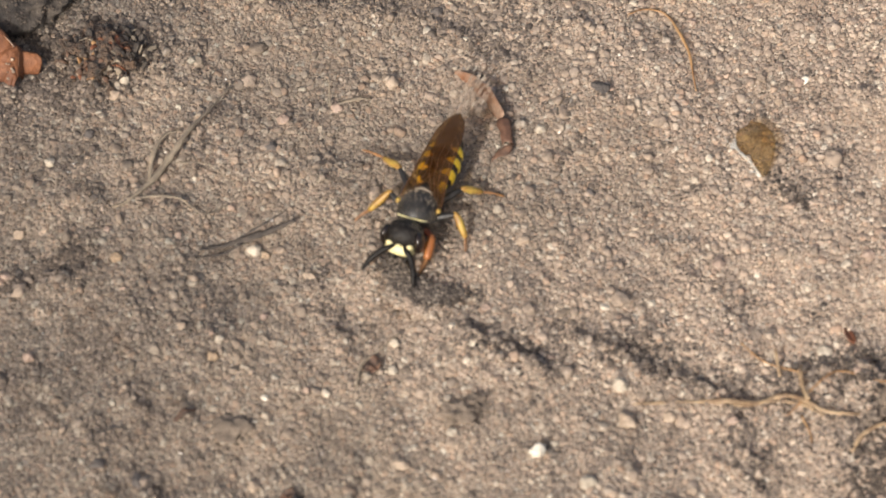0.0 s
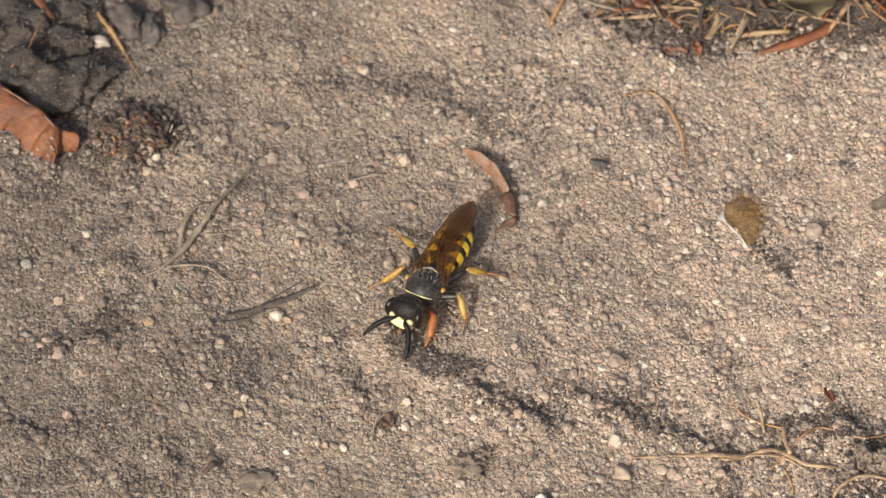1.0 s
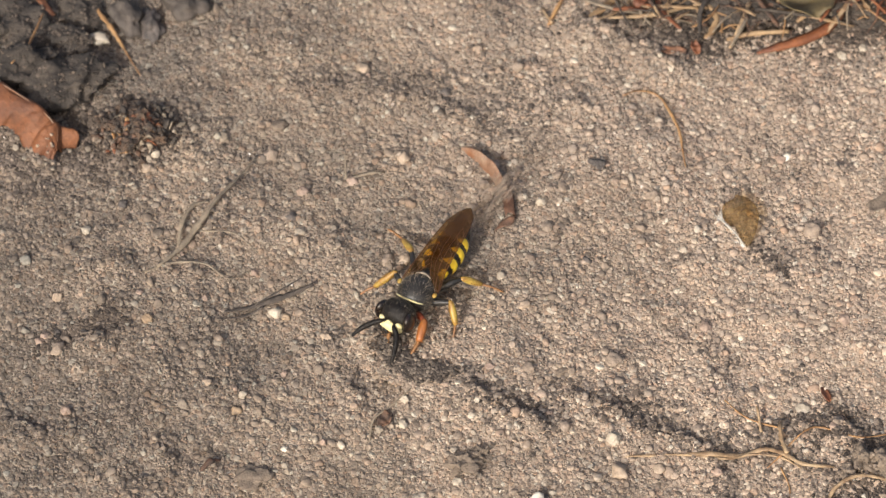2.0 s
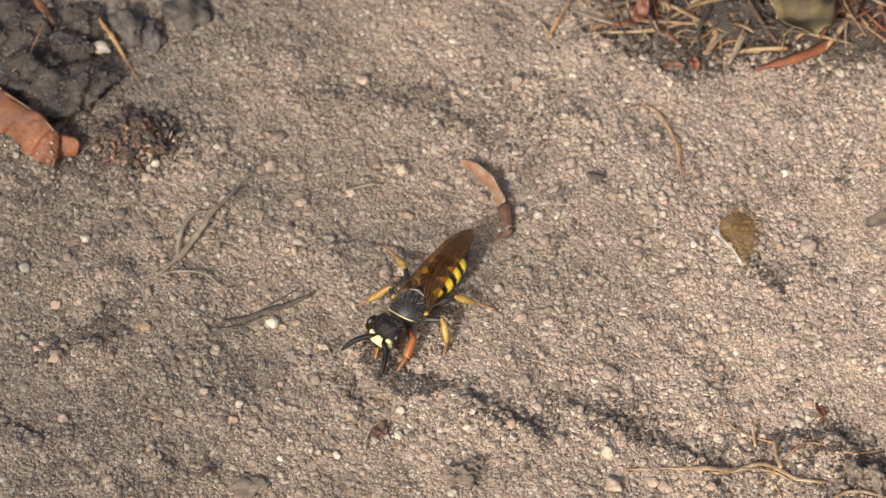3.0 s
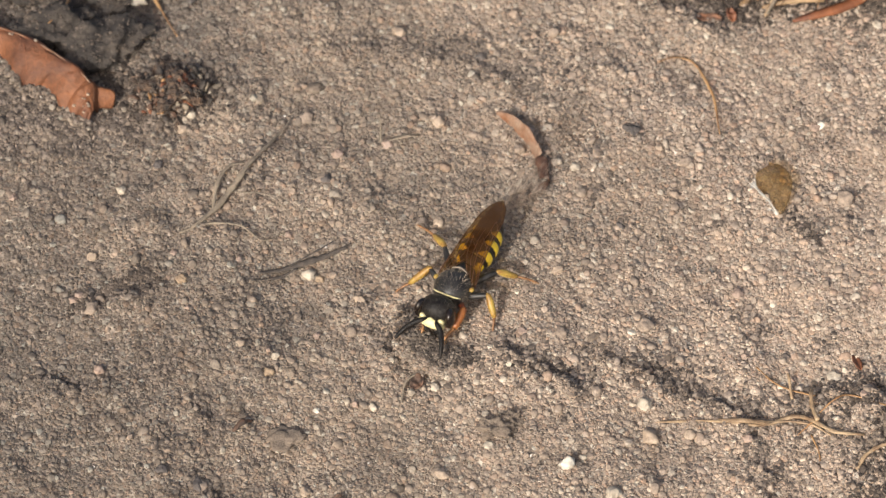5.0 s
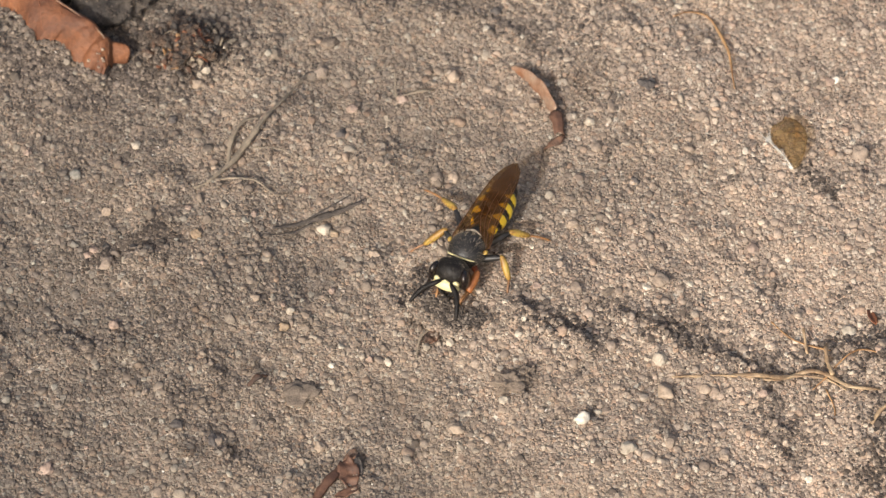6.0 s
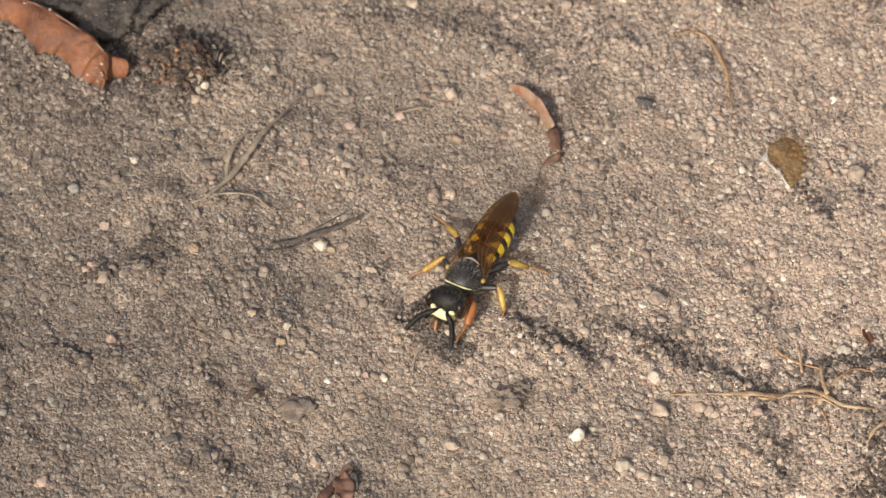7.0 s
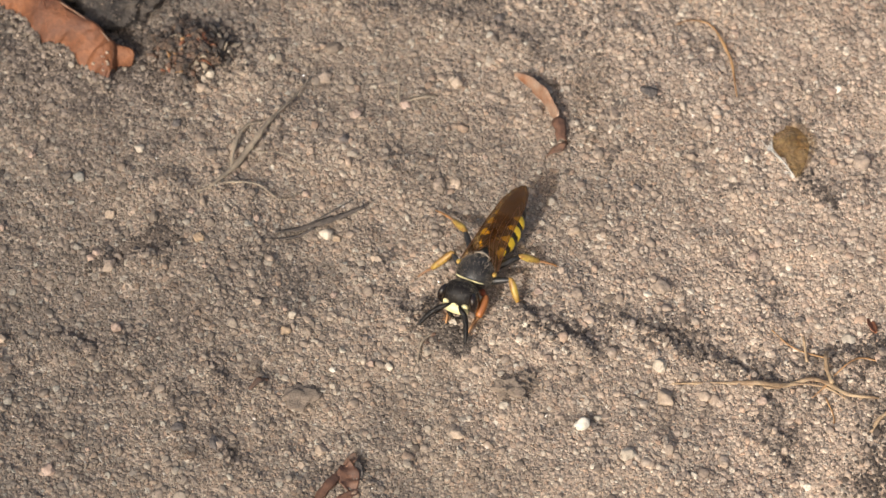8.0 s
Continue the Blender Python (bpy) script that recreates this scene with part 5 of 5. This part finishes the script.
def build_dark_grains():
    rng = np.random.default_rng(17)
    # humus soil, plus dark grains for the shade of gaps, bands and hollows
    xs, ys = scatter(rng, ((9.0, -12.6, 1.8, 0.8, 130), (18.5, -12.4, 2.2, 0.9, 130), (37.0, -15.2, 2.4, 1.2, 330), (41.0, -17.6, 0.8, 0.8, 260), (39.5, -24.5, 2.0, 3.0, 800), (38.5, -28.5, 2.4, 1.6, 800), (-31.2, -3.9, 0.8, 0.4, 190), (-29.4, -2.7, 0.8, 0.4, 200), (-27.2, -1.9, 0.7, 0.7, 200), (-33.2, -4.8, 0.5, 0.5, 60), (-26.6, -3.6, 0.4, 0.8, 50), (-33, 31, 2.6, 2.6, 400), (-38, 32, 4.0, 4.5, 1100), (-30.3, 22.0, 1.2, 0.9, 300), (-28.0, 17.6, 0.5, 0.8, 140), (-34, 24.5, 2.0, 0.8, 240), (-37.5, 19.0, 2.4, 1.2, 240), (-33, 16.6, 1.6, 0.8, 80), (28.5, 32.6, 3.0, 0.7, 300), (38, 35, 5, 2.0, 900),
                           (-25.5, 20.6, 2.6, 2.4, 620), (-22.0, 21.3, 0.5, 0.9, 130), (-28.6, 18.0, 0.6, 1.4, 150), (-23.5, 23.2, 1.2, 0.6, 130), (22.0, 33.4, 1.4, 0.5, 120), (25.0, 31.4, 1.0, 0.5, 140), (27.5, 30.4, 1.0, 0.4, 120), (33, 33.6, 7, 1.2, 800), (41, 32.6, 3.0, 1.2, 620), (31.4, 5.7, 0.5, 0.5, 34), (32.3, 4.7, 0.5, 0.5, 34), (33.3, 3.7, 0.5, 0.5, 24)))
    dark_heap("humus_shade_crumbs", xs, ys, rng, 0.165, HUMUS_SHADE, "dark humus crumbs, also laid for shade in hollows of the sand")
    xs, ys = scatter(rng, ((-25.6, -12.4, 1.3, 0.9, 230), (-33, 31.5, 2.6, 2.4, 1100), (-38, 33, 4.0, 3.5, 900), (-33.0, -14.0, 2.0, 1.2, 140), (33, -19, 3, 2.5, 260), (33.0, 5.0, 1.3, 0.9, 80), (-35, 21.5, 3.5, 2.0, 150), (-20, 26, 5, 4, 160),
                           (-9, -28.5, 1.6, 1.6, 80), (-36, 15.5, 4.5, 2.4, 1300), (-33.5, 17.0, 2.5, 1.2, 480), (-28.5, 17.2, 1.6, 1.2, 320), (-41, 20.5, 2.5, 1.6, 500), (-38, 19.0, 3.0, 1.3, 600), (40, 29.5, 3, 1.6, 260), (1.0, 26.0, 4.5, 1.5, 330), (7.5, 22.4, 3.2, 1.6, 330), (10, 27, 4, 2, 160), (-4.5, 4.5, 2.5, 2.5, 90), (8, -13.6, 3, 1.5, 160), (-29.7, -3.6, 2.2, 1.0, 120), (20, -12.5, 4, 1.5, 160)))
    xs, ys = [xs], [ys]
    # dark grains widen the shade bands of the scarps
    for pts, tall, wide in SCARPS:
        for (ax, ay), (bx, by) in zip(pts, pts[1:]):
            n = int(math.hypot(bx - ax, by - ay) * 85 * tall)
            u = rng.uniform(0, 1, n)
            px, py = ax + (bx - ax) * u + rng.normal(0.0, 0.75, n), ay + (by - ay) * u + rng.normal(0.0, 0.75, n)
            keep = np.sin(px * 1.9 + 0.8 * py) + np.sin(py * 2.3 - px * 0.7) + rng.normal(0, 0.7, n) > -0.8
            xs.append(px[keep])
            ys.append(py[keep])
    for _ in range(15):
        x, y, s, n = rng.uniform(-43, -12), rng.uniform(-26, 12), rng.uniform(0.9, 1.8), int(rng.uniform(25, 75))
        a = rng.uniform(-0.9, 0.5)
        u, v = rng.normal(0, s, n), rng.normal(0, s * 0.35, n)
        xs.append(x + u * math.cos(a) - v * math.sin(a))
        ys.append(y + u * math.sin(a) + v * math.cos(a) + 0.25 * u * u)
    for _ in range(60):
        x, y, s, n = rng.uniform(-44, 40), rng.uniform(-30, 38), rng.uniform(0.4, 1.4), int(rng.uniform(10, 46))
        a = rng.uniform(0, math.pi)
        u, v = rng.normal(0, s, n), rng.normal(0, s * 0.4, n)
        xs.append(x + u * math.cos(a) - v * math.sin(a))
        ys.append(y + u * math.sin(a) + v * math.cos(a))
    dark_heap("stained_shade_grains", np.concatenate(xs), np.concatenate(ys), rng, 0.155, STAINED_SHADE, "dark sand grains for stains and for shade along low scarps")


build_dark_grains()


# ---- sand that the wasp digs and throws ----
def grain_heap(name, xs, ys, zs, rs, seed, mat, label, group=""):
    me = heap_mesh(name, np.asarray(xs), np.asarray(ys), np.asarray(zs), np.asarray(rs), 1, np.random.default_rng(seed))
    me.materials.append(mat)
    return tagged(new(name, me), label, "sand", group, "stuff")


def build_dug_rim(inner):
    """A crescent of freshly dug sand before the wasp: damp, steep and coloured dark for the pit's shade towards it, dry
    on the far side.
    """
    rng = np.random.default_rng(23)
    n = 1700 if inner else 500
    along = rng.normal(0.0, 1.8 if inner else 1.9, n)
    across = rng.normal(0.0, 0.55, n) + 0.1 * along ** 2 if inner else rng.normal(-1.7, 0.4, n) + 0.1 * along ** 2
    top = rng.uniform(0.2, 0.5, n) if inner else 0.1 + 0.35 * np.exp(-(along / 2) ** 2) * rng.uniform(0, 1, n)
    way, aside = (0.82, -0.57), (0.57, 0.82)
    return grain_heap("dug_sand", way[0] * along + aside[0] * across, way[1] * along + aside[1] * across, top - 0.05, rng.uniform(0.12, 0.24, n), 24, SAND_DAMP_SHADE if inner else SAND,
                      "damp inner side of freshly dug sand, darkened for the pit's shade" if inner else "pale crescent rim of freshly dug sand")


dug_rims = [build_dug_rim(True), build_dug_rim(False)]
THROWS = [0.0, 0.2, 1.1, 1.55, 2.0, 2.7, 3.2, 3.5, 4.2, 4.65, 5.0, 5.6, 6.1, 6.8, 7.8]
thrown = []
for k in range(len(THROWS)):
    rng = np.random.default_rng(60 + k)
    n = 380 if THROWS[k] == 3.5 else 150
    thrown.append(grain_heap("thrown_sand", rng.normal(0, 0.8, n), rng.normal(0, 1.9, n), np.abs(rng.normal(0.08, 0.1, n)), rng.uniform(0.09, 0.2, n), 80 + k, SAND, "loose sand thrown back by the wasp", "thrown sand"))


# seconds, place on the ground, heading of the wasp
WASP = [(0.0, 1.3, 1.34, 158.8), (0.5, 1.39, 0.05, 161.0), (1.0, 0.92, 0.07, 153.3), (1.2, 0.71, -0.07, 154.0), (1.75, 0.4, -0.5, 151.0), (2.3, 0.2, -0.87, 148.1), (2.5, -0.3, -0.2, 143.0),
        (2.7, -0.95, -1.9, 146.5), (3.0, -0.05, -1.4, 145.6), (3.5, 0.3, -1.45, 146.0), (3.7, 1.9, -0.1, 145.0), (4.0, 0.89, -1.16, 147.5), (4.2, 0.73, -2.6, 150.5), (4.75, 0.7, -4.0, 153.0),
        (5.3, 0.61, -5.05, 155.8), (5.5, 0.77, -5.19, 157.5), (6.0, 0.56, -5.42, 153.6), (6.5, 0.53, -6.32, 149.3), (7.0, 0.64, -6.8, 153.2), (7.5, 1.14, -7.36, 153.5), (8.0, 1.19, -7.35, 154.2)]
# seconds, turn to its right and nod of the head, in degrees
HEAD = [(0.0, 0, 0), (0.5, 2, -4), (1.0, 6, 0), (1.2, 8, 0), (2.3, 6, 2), (2.5, 4, 4), (3.0, 4, 0), (3.5, 4, -2), (3.7, 26, -16), (4.0, 16, 2), (4.2, 0, 0), (5.3, 0, 0), (5.5, 0, 0), (6.0, -2, 2), (6.5, 0, 3), (7.0, 0, -2), (7.5, -4, 0), (8.0, -2, 0)]
# seconds, reach of the digging legs: 1 is stretched ahead, -1 is drawn under the body
DIG = [(0.0, 0.2), (0.1, -0.6), (0.2, 0.8), (0.35, -0.8), (0.5, 0.3), (0.65, 0.8), (0.8, -0.7), (1.0, 0.9), (1.1, -0.9), (1.25, 0.6), (1.5, -0.9), (1.65, 0.8), (1.8, -0.6), (2.0, 0.8), (2.15, -0.8), (2.3, 0.4),
       (2.5, 1.2), (2.65, -0.8), (2.8, 0.7), (3.0, 0.8), (3.2, -0.8), (3.35, 0.7), (3.5, -0.8), (3.7, -0.2), (4.0, 0.1), (4.2, -0.8), (4.4, 0.7), (4.6, -0.8), (4.8, 0.8), (5.0, -0.8), (5.15, 0.6), (5.3, -0.3),
       (5.5, 0.0), (5.6, -0.9), (5.8, 0.8), (6.0, -0.6), (6.1, -0.9), (6.3, 0.8), (6.5, 0.7), (6.65, -0.2), (6.8, -0.9), (7.0, 0.2), (7.15, 0.8), (7.3, -0.6), (7.5, 0.2), (7.65, 0.8), (7.8, -0.9), (8.0, -0.1)]
RIM = [(0.0, 0.9, -6.0), (0.5, 0.1, -6.2), (1.0, 0.6, -7.0), (2.5, -1.1, -7.8), (3.0, -1.3, -8.0), (3.5, -2.5, -8.6), (4.0, -1.9, -8.8), (5.5, -1.3, -10.8), (6.5, -1.5, -11.4), (7.0, -1.2, -12.9), (7.5, -1.4, -12.6), (8.0, -0.7, -13.6)]


def motions():
    def stand(t):
        for a, b in zip(WASP, WASP[1:]):
            if t <= b[0]:
                u = (t - a[0]) / (b[0] - a[0])
                return [p + (q - p) * u for p, q in zip(a[1:], b[1:])]
        return WASP[-1][1:]

    def ground_under(x, y):
        rim = [float(height(x + dx, y + dy)) for dx, dy in ((0, 0), (3, 0), (-3, 0), (0, 3), (0, -3))]
        return sum(rim) / 5

    walk(wasp, [(t, pose(x * MM, y * MM, ground_under(x, y) * MM, 0, 0, yaw)) for t, x, y, yaw in WASP])
    neck = wasp_head.location / MM
    walk(wasp_head, [(t, pose(*(neck * MM), nod, 0, -turn)) for t, turn, nod in HEAD])
    for leg, s in zip(wasp_legs[:2], (1, -1)):
        at = leg.location.copy()
        walk(leg, [(t, pose(at.x, at.y - 0.55 * (1 - e) * MM, at.z, 3 - 3 * e, 0, s * (9 - 9 * (e if s < 0 else -0.8 * e)))) for t, e in DIG])
    for leg, s in zip(wasp_legs[2:], (1, -1, 1, -1)):
        at = leg.location.copy()
        walk(leg, [(t, pose(*at, 0, 0, 3.5 * s * math.sin(t * 2.3 + 2 * s + at.y * 900))) for t in (0, 1, 2, 2.5, 3.0, 3.5, 4.0, 4.6, 5.3, 6.0, 6.7, 7.4, 8.0)])
    for rim in dug_rims:
        walk(rim, [(t, pose(x * MM, y * MM, (float(height(x, y)) + 0.1) * MM, 0, 0, 0)) for t, x, y in RIM])
    # each throw: lies under the wasp, flies back past the tip of the abdomen, comes to rest on the sand
    for k, (ob, t) in enumerate(zip(thrown, THROWS)):
        x, y, yaw = stand(t)
        back = Vector((math.sin(radians(yaw)), -math.cos(radians(yaw)), 0))
        side = Vector((back.y, -back.x, 0)) * (0.8 * math.sin(k * 2.1))
        rows = []
        for dt, far, up in ((-9, 2.0, 0.0), (-0.1, 2.0, 0.0), (-0.034, 8.5, 1.0), (0.0, 13.5, 2.2), (0.034, 17.5, 1.8), (0.1, 22.0 + 2 * math.sin(k), 0.0), (9, 22.0 + 2 * math.sin(k), 0.0)):
            p = Vector((x, y, 0)) + back * far + side * (far / 14)
            rows.append((min(8.0, max(0.0, t + dt)), p, up))
        clean = []
        for tt, p, up in rows:
            if not clean or frame(tt) > frame(clean[-1][0]):
                clean.append((tt, p, up))
            elif tt <= 0:
                clean[-1] = (tt, p, up)
        walk(ob, [(tt, pose(p.x * MM, p.y * MM, (float(height(p.x, p.y)) + up - 0.1) * MM, 0, 0, yaw)) for tt, p, up in clean])


motions()
